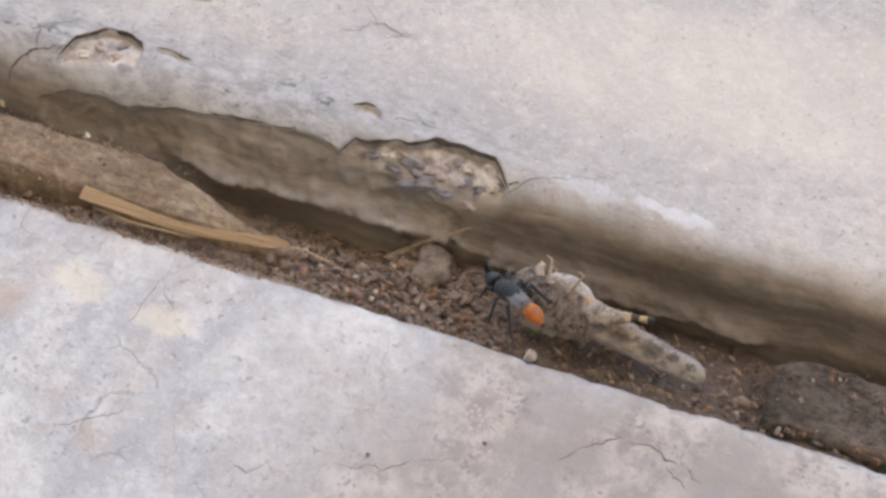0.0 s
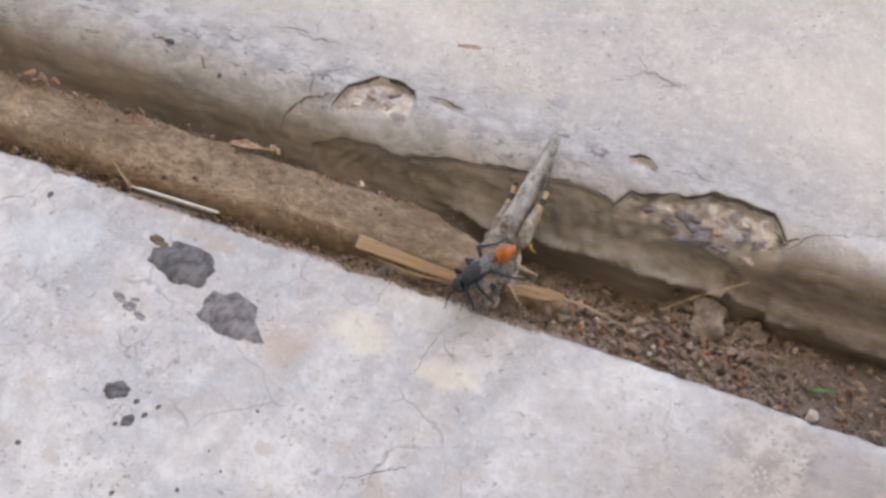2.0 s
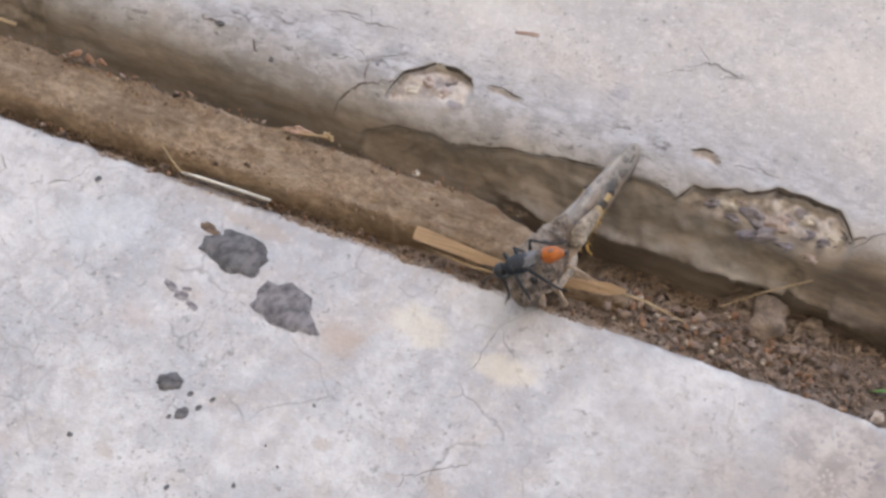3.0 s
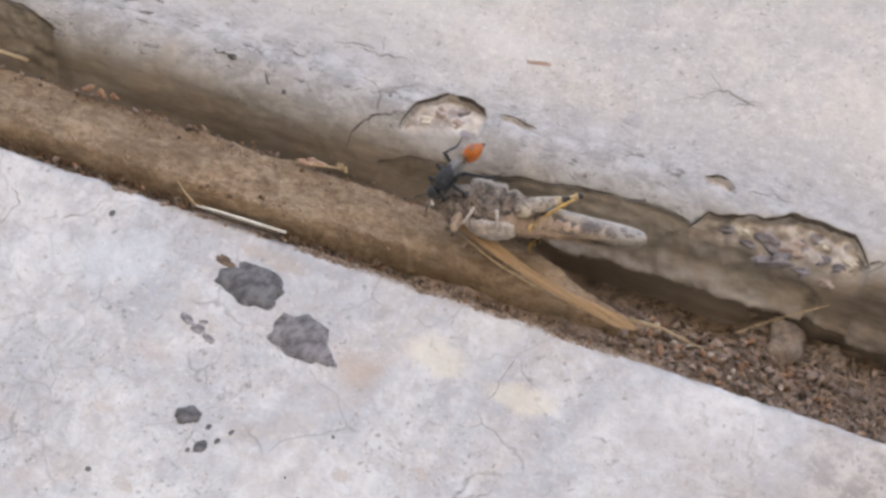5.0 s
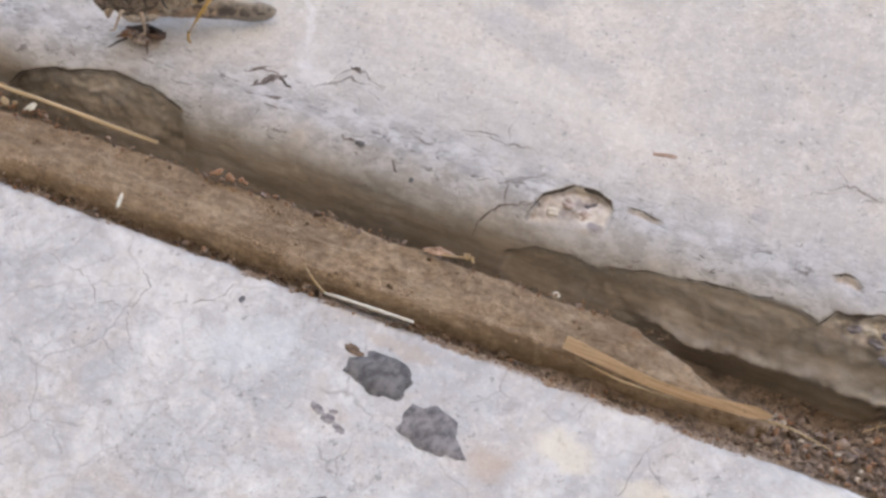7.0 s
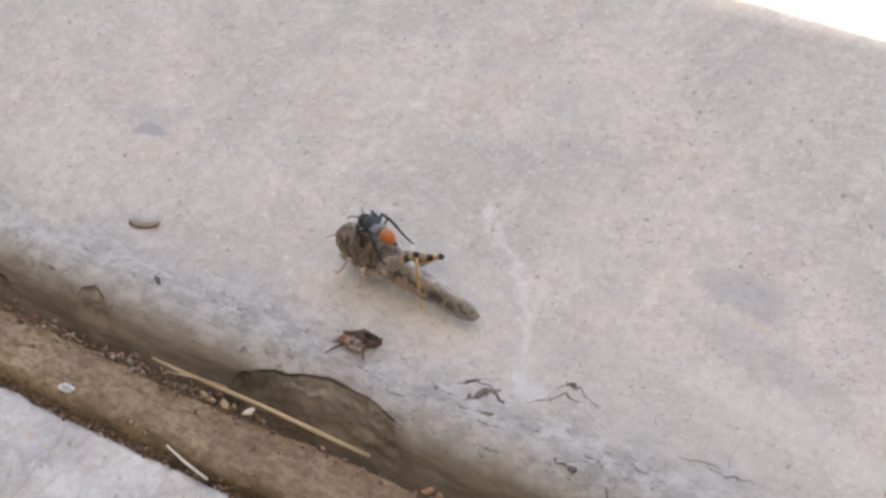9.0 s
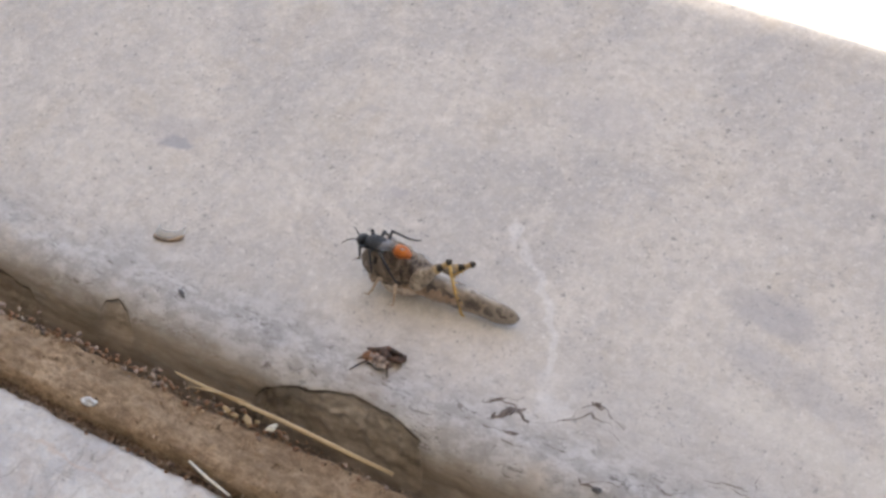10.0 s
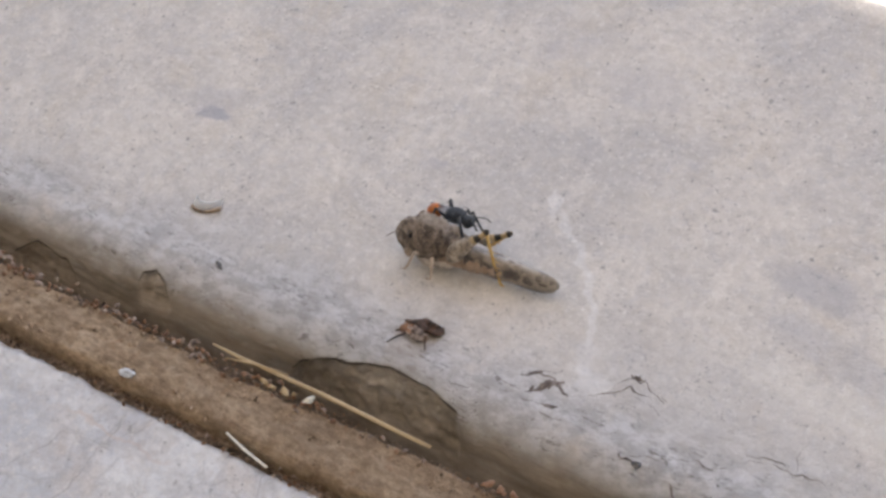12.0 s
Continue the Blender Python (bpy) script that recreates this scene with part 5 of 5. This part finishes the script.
def wasp():
    """Head towards +x; feet down at z = -0.45; from the face at 0.78 to the sting at -0.95."""
    w = tagged(empty("wasp"), "black thread-waisted wasp with an orange abdomen and smoky wings", "wasp")
    head = part("head", body([(0.52, 0, 0.0), (0.56, 0, 0.0), (0.64, 0, -0.01), (0.72, 0, -0.05), (0.77, 0, -0.09)], [(0.06, 0.06), (0.18, 0.17), (0.20, 0.19), (0.14, 0.15), (0.03, 0.03)], 14), MAT_WASP, w)
    part("thorax", body([(0.50, 0, 0.0), (0.40, 0, 0.03), (0.22, 0, 0.07), (0.0, 0, 0.06), (-0.14, 0, 0.02), (-0.22, 0, -0.01)], [(0.07, 0.07), (0.17, 0.17), (0.22, 0.23), (0.20, 0.20), (0.13, 0.14), (0.03, 0.03)], 14), MAT_WASP_GREY, w, "thorax with grey down")
    part("waist", tube([(-0.18, 0, -0.01), (-0.30, 0, 0.03), (-0.40, 0, 0.05)], [0.03, 0.022, 0.03], 8), MAT_WASP, w)
    part("abdomen", body([(-0.37, 0, 0.05), (-0.43, 0, 0.06), (-0.56, 0, 0.07), (-0.72, 0, 0.05), (-0.85, 0, 0.0), (-0.91, 0, -0.025)], [(0.03, 0.03), (0.12, 0.13), (0.185, 0.195), (0.17, 0.18), (0.10, 0.11), (0.062, 0.068)], 16, 26), MAT_ORANGE, w, "glossy orange abdomen")
    part("abdomen_tip", tube([(-0.90, 0, -0.02), (-0.93, 0, -0.035), (-0.96, 0, -0.05), (-0.99, 0, -0.06)], [(0.066, 0.072), (0.05, 0.055), (0.028, 0.03), (0.008, 0.008)], 12), MAT_WASP, w)
    for s in (-1, 1):
        eye = part("eye", lump((0.06, 0.05, 0.10), 2, 0.04), MAT_EYE, head)
        eye.location = (0.0064, s * 0.00135, 0.0)
        part("antenna", tube([(0.72, s * 0.05, 0.02), (0.86, s * 0.12, 0.12), (1.02, s * 0.22, 0.10), (1.16, s * 0.28, -0.02)], [0.018, 0.018, 0.016, 0.01], 6), MAT_WASP, head)
        wing = part("wing", plate(lambda u: (0.25 - 1.05 * u, -0.12 * math.sin(math.pi * (0.2 + 0.75 * u)), 0.12 * math.sin(math.pi * min(1, 0.15 + 0.85 * u))), 0.006, 0.02, 14), MAT_WASP_WING, w, "smoky translucent wing folded over the back")
        wing.matrix_basis = at_cm(0.0, s * 0.10, 0.19, s * 68, 4, s * 7)
        for x, fx, reach in ((0.36, 0.34, 0.34), (0.18, 0.04, 0.48), (-0.06, -0.55, 0.46)):
            leg = part("leg", tube([(0, 0, 0), (fx * 0.35, s * reach * 0.55, 0.20 if fx > 0 else 0.36), (fx * 0.75, s * reach * 0.85, -0.22), (fx, s * reach, -0.42), (fx * 1.25, s * reach * 1.08, -0.44)], [0.05, 0.048, 0.032, 0.024, 0.014], 7), MAT_WASP, w)
            leg.matrix_basis = at_cm(x, s * 0.10, -0.06)
            WALKING.append((leg, x, s))
    return w


hopper = grasshopper()
hunter = wasp()
hunter.scale = (0.88, 0.88, 0.88)


# ---- loose stones in the joint ----
STONES = [lump((0.11, 0.05 + 0.012 * i, 0.03 + 0.006 * i), 20 + i, 1.1, 2) for i in range(6)]
STONES = [part("pebble", b, MAT_STONE, earth) for b in STONES]
RUST = part("pebble", lump((0.09, 0.07, 0.05), 31, 0.9, 2), MAT_CHIP, earth)
LIGHT = part("pebble", lump((0.07, 0.055, 0.04), 37, 0.9, 2), plain("pale_pebble", (0.30, 0.23, 0.18), (0.55, 0.45, 0.37), 5, 0.9, 0.05, vary=0.3), earth)
for i, o in enumerate(STONES + [RUST, LIGHT]):
    o.matrix_basis = at_cm(0.5 + i * 0.8, -2.0 - 0.1 * (i % 3), -1.35)
dice = random.Random(5)


def scatter(count, x0, x1, y0, y1, size0, size1, rust=0.15, lift=0.03):
    for _ in range(count):
        src = RUST if dice.random() < rust else LIGHT if dice.random() < 0.14 else dice.choice(STONES)
        x, y, k = dice.uniform(x0, x1), dice.uniform(y0, y1), dice.uniform(size0, size1)
        o = new("pebble", src.data)
        o.parent = earth
        o.matrix_basis = at_cm(x, y, earth_point(x, y)[0][2] + lift * k, dice.uniform(0, 360), dice.uniform(0, 360), dice.uniform(0, 360)) @ Matrix.Diagonal((k, k, k, 1))


scatter(160, -0.8, 3.4, -3.0, -1.5, 0.4, 1.25, 0.26, 0.09)
scatter(50, 3.4, 9.2, -3.0, -1.2, 0.3, 1.2, 0.35)
scatter(24, 9.0, 13.0, -3.02, -2.7, 0.3, 0.9, 0.4, 0.4)


def crumbs(count, x0, x1, y, spread, z, k0=0.2, k1=0.75):
    for _ in range(count):
        o = new("crumb", dice.choice([RUST] * 7 + [LIGHT] + STONES).data)
        o.parent = earth
        k = dice.uniform(k0, k1)
        o.matrix_basis = at_cm(dice.uniform(x0, x1), y + dice.gauss(0, spread), z + dice.gauss(0, 0.03), dice.uniform(0, 360), dice.uniform(0, 360), dice.uniform(0, 360)) @ Matrix.Diagonal((k, k, k, 1))


crumbs(250, -30, -17.5, -1.36, 0.10, -0.63, 0.3, 1.0)
crumbs(110, -17.5, -4, -1.42, 0.06, -0.62)
crumbs(90, -24, -1, -2.99, 0.05, -0.96)
crumbs(60, 9.3, 14, -1.75, 0.30, -0.98, 0.2, 0.7)
crumbs(34, -22, -5, -3.10, 0.05, -0.81)
for _ in range(90):
    o = new("crumb", dice.choice([RUST, LIGHT, LIGHT]).data)
    o.parent = earth
    k = dice.uniform(0.25, 0.75)
    x, y = dice.uniform(-24, -1), -3.14 + dice.gauss(0, 0.05)
    o.matrix_basis = at_cm(x, y, near_z(x, y) + 0.02 * k, dice.uniform(0, 360), dice.uniform(0, 360), dice.uniform(0, 360)) @ Matrix.Diagonal((k, k, k, 1))

# clods of earth fallen against the face
for _ in range(16):
    x = dice.uniform(1.3, 3.6)
    y = dice.uniform(-1.35, -0.85)
    r = dice.uniform(0.06, 0.17)
    clod = part("clod", lump((r * 1.3, r, r * 0.8), dice.uniform(0, 40), 1.0, 3), MAT_EARTH, earth)
    clod.matrix_basis = at_cm(x, y, max(earth_point(x, y)[0][2] + 0.3 * r, far_z(x, y) - 0.15 * r), 0, 0, dice.uniform(0, 180))

# fine grit: too small to count
def grit(name, count, x0, x1, y0, y1, zfn, r0, r1, material, label):
    verts, faces = [], []
    for _ in range(count):
        x, y, r = dice.uniform(x0, x1), dice.uniform(y0, y1), dice.uniform(r0, r1)
        a, b = len(verts), dice.uniform(0, 6.28)
        z = zfn(x, y)
        for k in range(3):
            verts.append(((x + r * math.cos(b + 2.1 * k)) * CM, (y + r * math.sin(b + 2.1 * k)) * CM, (z - r * 0.2) * CM))
        verts.append((x * CM, y * CM, (z + r * dice.uniform(0.5, 1.1)) * CM))
        faces += [(a, a + 1, a + 3), (a + 1, a + 2, a + 3), (a + 2, a, a + 3)]
    me = bpy.data.meshes.new(name)
    me.from_pydata(verts, [], faces)
    return tagged(part_mesh(name, me, material, smooth=False), label, "grit", kind="stuff")


def litter(name, count, x0, x1, y0, y1, material, label):
    """Flat shreds of dead leaf and bark."""
    verts, faces = [], []
    for _ in range(count):
        x, y, l, w, a = dice.uniform(x0, x1), dice.uniform(y0, y1), dice.uniform(0.08, 0.34), dice.uniform(0.02, 0.06), dice.gauss(0, 0.7)
        z, t = earth_point(x, y)[0][2] + dice.uniform(0.03, 0.10), dice.uniform(-0.06, 0.06)
        n = len(verts)
        for u, v, h in ((-1, 0, t), (0, -1, 0), (1, 0, -t), (0, 1, 0.02), (0, 0, 0.05)):
            px, py = u * l / 2, v * w
            verts.append(((x + px * math.cos(a) - py * math.sin(a)) * CM, (y + px * math.sin(a) + py * math.cos(a)) * CM, (z + h) * CM))
        faces += [(n, n + 1, n + 4), (n + 1, n + 2, n + 4), (n + 2, n + 3, n + 4), (n + 3, n, n + 4)]
    me = bpy.data.meshes.new(name)
    me.from_pydata(verts, [], faces)
    return tagged(part_mesh(name, me, material, smooth=False), label, "leaf litter", kind="stuff")


k = Nodes("grit", 0.9)
tone = k.island()
MAT_GRIT = k.done(k.mix(k.step(tone, 0.72, 1.0, 0, 0.8), k.mix(k.step(tone, 0, 0.55), (0.11, 0.078, 0.060), (0.30, 0.212, 0.155)), (0.52, 0.39, 0.30)))
grit("joint_grit", 3000, -1.2, 4.5, -3.05, -1.05, lambda x, y: earth_point(x, y)[0][2], 0.02, 0.06, MAT_GRIT, "brown and tan grit lying on the joint soil")
grit("joint_grit", 1500, 4.5, 13, -3.05, -1.05, lambda x, y: earth_point(x, y)[0][2], 0.02, 0.06, MAT_GRIT, "scattered grit lying on damp joint soil")
litter("leaf_litter", 380, -0.5, 9.6, -3.0, -1.15, MAT_GRIT, "brown shreds of dead leaf and bark on the joint soil")
grit("edge_grit", 2600, -32, 0, -3.12, -2.84, lambda x, y: -1.02 + 0.10 * fbm(x * 2, y * 3), 0.02, 0.055, MAT_GRIT, "tan grit lying along the slab's edge")
k = Nodes("lip_sand", 0.9)
MAT_SAND = k.done(k.mix(k.step(k.island(), 0, 1), (0.30, 0.21, 0.155), (0.66, 0.54, 0.45)))
grit("lip_sand", 3200, -12, 0.5, -3.26, -3.02, lambda x, y: near_z(x, y) - 0.01 if fbm(x * 0.8, 4.4) > -0.25 else -1.2, 0.015, 0.045, MAT_SAND, "tan sand along the lip of the near slab")
grit("edge_grit", 1100, -32, -3, -1.48, -1.22, lambda x, y: -0.82 - 0.5 * (y + 1.42) + 0.1 * fbm(x * 3, y * 3), 0.015, 0.05, MAT_GRIT, "rusty grit caught behind the filler board")


k = Nodes("board_fibre_bits", 0.95, 0, 0.25)
tone = k.island()
MAT_BITS = k.done(k.mix(k.step(tone, 0.6, 1.0), k.mix(k.step(tone, 0, 0.6), (0.17, 0.115, 0.075), (0.44, 0.305, 0.205)), (0.56, 0.42, 0.30)))


def board_top(x, y):
    return -0.60 - 0.42 * smooth(x, -2.6, -0.5) - 0.005 + 0.03 * fbm(x * 1.1, y * 2)


grit("board_crumbs", 450, -32, -4.6, -2.75, -1.45, board_top, 0.02, 0.085, MAT_BITS, "matted brown shreds standing up from the filler board")


# ---- what moves ----
def stance(front, back, roll, reach):
    """The pose of an animal whose foremost point is at front (cm) and whose rearmost lies towards back; roll leans its back to its left. reach: x of the rearmost point."""
    f, b = Vector(front), Vector(back)
    x = (f - b).normalized()
    y = Vector((0, 0, 1)).cross(x).normalized()
    z = x.cross(y)
    up = z * math.cos(radians(roll)) + y * math.sin(radians(roll))
    m = Matrix((x, up.cross(x), up)).transposed().to_4x4()
    m.translation = (b - x * reach) * CM
    return m


HOPPER = [
    (0, (4.03, -1.69, -0.60), (8.05, -2.51, -0.85), 112),
    (0.05, (1.40, -2.55, -0.45), (3.52, -1.26, -0.32), 71),
    (0.1, (-1.37, -3.23, -0.30), (-1.07, -0.02, 0.20), 30),
    (0.2, (-1.51, -3.34, -0.40), (-1.76, 0.50, 0.15), 0),
    (0.3, (-1.52, -3.35, -0.40), (-1.74, 0.64, 0.12), 0),
    (0.5, (-1.48, -3.19, -0.40), (-1.75, 0.59, 0.10), 0),
    (1, (-1.49, -3.25, -0.40), (-1.86, 0.60, 0.10), 0),
    (1.5, (-1.59, -3.19, -0.40), (-1.87, 0.62, 0.10), 0),
    (2, (-2.00, -3.24, -0.40), (-1.85, 0.74, 0.10), -20),
    (2.5, (-2.36, -3.27, -0.40), (-1.70, 0.58, 0.15), -35),
    (3.2, (-2.35, -3.27, -0.40), (-1.19, 0.42, 0.15), -40),
    (4, (-3.00, -2.94, -0.25), (-0.29, -1.00, -0.30), -38),
    (4.8, (-3.72, -2.40, -0.10), (0.65, -2.59, -0.75), -60),
    (4.9, (-4.38, -1.95, 0.00), (0.01, -1.70, -0.55), -45),
    (5, (-5.30, -1.75, 0.10), (-0.94, -0.92, -0.05), -85),
    (5.1, (-5.16, -1.77, 0.00), (-0.82, -2.95, -0.70), -40),
    (5.2, (-5.10, -1.30, 0.10), (-1.49, -3.13, -0.70), -50),
    (5.4, (-5.23, -1.08, 0.20), (-1.79, -2.72, -0.70), -45),
    (5.5, (-5.19, -1.38, 0.00), (-0.83, -2.23, -0.75), -35),
    (5.6, (-5.51, -1.14, 0.00), (-1.75, -2.72, -0.60), -20),
    (5.8, (-6.30, -0.72, 0.20), (-3.21, -3.68, -0.50), 0),
    (6, (-6.95, -0.76, 0.30), (-4.27, -3.25, -0.40), 0),
    (6.2, (-8.30, -0.64, 0.30), (-5.05, -3.14, -0.40), 0),
    (6.5, (-9.38, -0.62, 0.40), (-6.05, -2.30, -0.30), 0),
    (6.7, (-10.78, -0.18, 0.40), (-6.82, -2.82, -0.40), 0),
    (6.8, (-11.24, 0.18, 0.40), (-7.64, -2.44, -0.40), 10),
    (6.9, (-16.58, 1.30, 0.90), (-13.54, 2.03, 0.30), -25),
    (7, (-16.80, 1.53, 0.90), (-13.98, 2.73, 0.30), -25),
    (7.5, (-16.76, 2.48, 0.85), (-13.26, 2.43, 0.35), -25),
    (7.7, (-16.94, 3.09, 0.85), (-13.64, 2.04, 0.35), -20),
    (9.3, (-17.90, 3.13, 0.65), (-14.27, 2.78, 0.35), -34),
    (9.5, (-17.99, 3.16, 0.65), (-14.27, 2.86, 0.35), -34),
    (10, (-18.37, 3.09, 0.65), (-14.17, 3.16, 0.35), -34),
    (10.5, (-18.27, 3.09, 0.65), (-14.16, 3.21, 0.35), -34),
    (11, (-18.20, 2.99, 0.65), (-14.07, 3.15, 0.35), -34),
    (11.5, (-18.15, 3.00, 0.65), (-14.18, 3.24, 0.35), -34),
    (12, (-18.14, 2.98, 0.65), (-14.21, 3.28, 0.35), -34),
]
WASP = [
    (0, (3.64, -2.11, -0.10), (4.95, -2.81, 0.00), 0),
    (0.05, (1.12, -2.91, 0.05), (2.05, -2.55, 0.30), 0),
    (0.1, (-1.39, -3.71, 0.20), (-0.85, -2.29, 0.60), 0),
    (0.2, (-1.52, -3.48, 0.20), (-1.72, -2.51, 1.33), 0),
    (0.3, (-1.64, -3.53, 0.20), (-1.61, -2.07, 0.53), 0),
    (0.5, (-1.78, -3.54, 0.20), (-1.44, -2.10, 0.47), 0),
    (1, (-1.78, -3.37, 0.20), (-0.79, -2.62, 1.03), 0),
    (1.5, (-1.93, -3.30, 0.20), (-0.94, -2.67, 1.13), 0),
    (2, (-2.38, -3.42, 0.20), (-1.43, -2.49, 0.89), 0),
    (2.5, (-2.83, -3.26, 0.20), (-1.60, -2.72, 0.87), 0),
    (3, (-2.83, -3.34, 0.20), (-1.62, -2.83, 0.93), 0),
    (3.2, (-2.83, -3.28, 0.20), (-1.62, -2.66, 0.86), 0),
    (4.8, (-3.85, -2.57, 0.40), (-3.64, -2.15, 1.83), 0),
    (4.85, (-4.02, -2.15, 0.40), (-3.88, -1.62, 1.00), 0),
    (4.9, (-4.32, -1.92, 0.40), (-3.86, -1.67, 1.00), 0),
    (5, (-4.98, -1.31, 0.50), (-4.51, -0.63, 1.00), 0),
    (5.1, (-5.37, -1.63, 0.50), (-4.02, -1.33, 0.90), 0),
    (5.2, (-5.02, -1.23, 0.60), (-3.52, -1.10, 0.67), 0),
    (5.4, (-5.15, -0.93, 0.60), (-3.70, -1.31, 0.57), 0),
    (5.5, (-5.40, -0.98, 0.80), (-4.04, -1.84, 1.10), 0),
    (5.6, (-5.86, -0.90, 0.90), (-4.72, -2.11, 1.20), 0),
    (5.8, (-6.29, -0.57, 1.10), (-5.25, -1.98, 1.30), 0),
    (6, (-7.09, -0.92, 1.20), (-5.94, -1.83, 1.30), 0),
    (6.2, (-8.25, -0.77, 1.20), (-7.09, -1.91, 1.35), 0),
    (6.5, (-9.59, -0.85, 1.20), (-8.23, -1.78, 1.40), 0),
    (6.7, (-10.28, -0.53, 1.20), (-9.06, -1.64, 1.40), 0),
    (6.8, (-10.98, -0.58, 1.30), (-9.66, -1.52, 1.40), 0),
    (6.9, (-16.58, 1.89, 1.60), (-15.24, 1.35, 1.70), 0),
    (7, (-16.93, 2.08, 1.60), (-15.52, 1.55, 1.70), 0),
    (7.5, (-17.26, 2.77, 1.60), (-15.78, 1.98, 1.75), 0),
    (7.7, (-16.93, 3.14, 1.60), (-15.69, 2.23, 1.75), 0),
    (9.3, (-17.91, 3.48, 1.15), (-16.52, 3.08, 1.56), 0),
    (9.5, (-18.00, 3.45, 1.15), (-16.58, 3.14, 1.48), 0),
    (10, (-18.32, 3.19, 1.15), (-16.83, 3.19, 1.24), 0),
    (10.5, (-18.28, 3.23, 1.15), (-16.79, 3.19, 1.28), 0),
    (10.7, (-18.07, 3.42, 1.50), (-16.38, 3.24, 1.60), 0),
    (10.9, (-18.44, 3.33, 1.50), (-16.93, 3.13, 1.60), 0),
    (11, (-18.35, 3.94, 0.70), (-17.79, 3.04, 1.50), 0),
    (11.2, (-17.78, 4.14, 1.00), (-17.98, 3.19, 1.50), 20),
    (11.3, (-17.75, 4.11, 1.00), (-18.10, 3.21, 1.40), 30),
    (11.5, (-17.02, 3.81, 1.00), (-18.61, 3.85, 1.40), 30),
    (12, (-16.59, 3.65, 1.00), (-18.02, 3.76, 0.58), 30),
]
LEAF = [
    (0, (-4.75, -2.81, -0.55), (0.74, -2.40, -0.75), 0),
    (0.5, (-4.79, -2.78, -0.55), (0.75, -2.41, -0.75), 0),
    (3.2, (-4.83, -2.79, -0.55), (0.75, -2.35, -0.75), 0),
    (4.7, (-4.78, -2.69, -0.55), (0.79, -2.42, -0.75), 0),
    (4.8, (-4.79, -2.74, -0.55), (-0.44, -2.61, -0.75), 0),
    (4.9, (-4.84, -2.08, -0.40), (0.32, -2.12, -0.75), 0),
    (5, (-4.79, -1.74, -0.30), (0.73, -3.04, -0.75), 0),
    (5.1, (-4.78, -2.45, -0.50), (0.78, -2.58, -0.75), 0),
    (5.5, (-4.84, -2.52, -0.55), (0.60, -2.33, -0.75), 0),
    (6.5, (-4.84, -2.43, -0.55), (0.67, -2.39, -0.75), 0),
    (12, (-4.84, -2.43, -0.55), (0.67, -2.39, -0.75), 0),
]

# seconds, lift of the left and of the right hind thigh, spread, fold of the left and of the right shin
THIGHS = [(0.0, 6, -18, 10, -78, -86), (0.3, 5, 5, 3, -78, -78), (3.2, 5, 5, 3, -78, -60), (4.8, 18, 16, 12, -40, -70), (4.9, 18, 16, 12, -45, -70), (5.0, 26, 22, 4, -72, -70), (5.1, 22, 22, 10, -45, -70), (5.5, 24, 26, 8, -40, -70), (5.8, 10, 10, 8, -50, -70), (6.8, 8, 8, 8, -75, -75), (7.0, 24, 22, 8, -50, -75), (7.7, 26, 28, 6, -45, -75), (9.3, 50, 34, 4, -24, -75), (12.0, 50, 34, 4, -24, -75)]


def motions():
    walk(hopper, [(t, stance(f, b, r, -2.45)) for t, f, b, r in HOPPER])
    for leg, s in HIND:
        walk(leg, [(t, at_cm(0.12, s * 0.32, -0.10, 0, up if s > 0 else up2, -s * out)) for t, up, up2, out, _, _ in THIGHS])
    for shin, s in SHIN:
        walk(shin, [(t, at_cm(-1.26, 0, 0, 0, f1 if s > 0 else f2, 0)) for t, _, _, _, f1, f2 in THIGHS])
    walk(hunter, [(t, stance(f, b, r, -0.84)) for t, f, b, r in WASP])
    for n, (leg, x, s) in enumerate(WALKING):
        rows = []
        for i in range(49):
            t = i * 0.25
            stride = 4 if 0.5 < t < 4.5 else 15
            swing = stride * math.sin(2 * math.pi * 1.6 * t + math.pi * (n % 2) + 0.6 * n)
            rows.append((t, at_cm(x, s * 0.10, -0.06, 0.4 * s * swing, 0, swing)))
        walk(leg, rows)
    walk(leaf, [(t, stance(f, b, r, 0.0)) for t, b, f, r in LEAF])


motions()
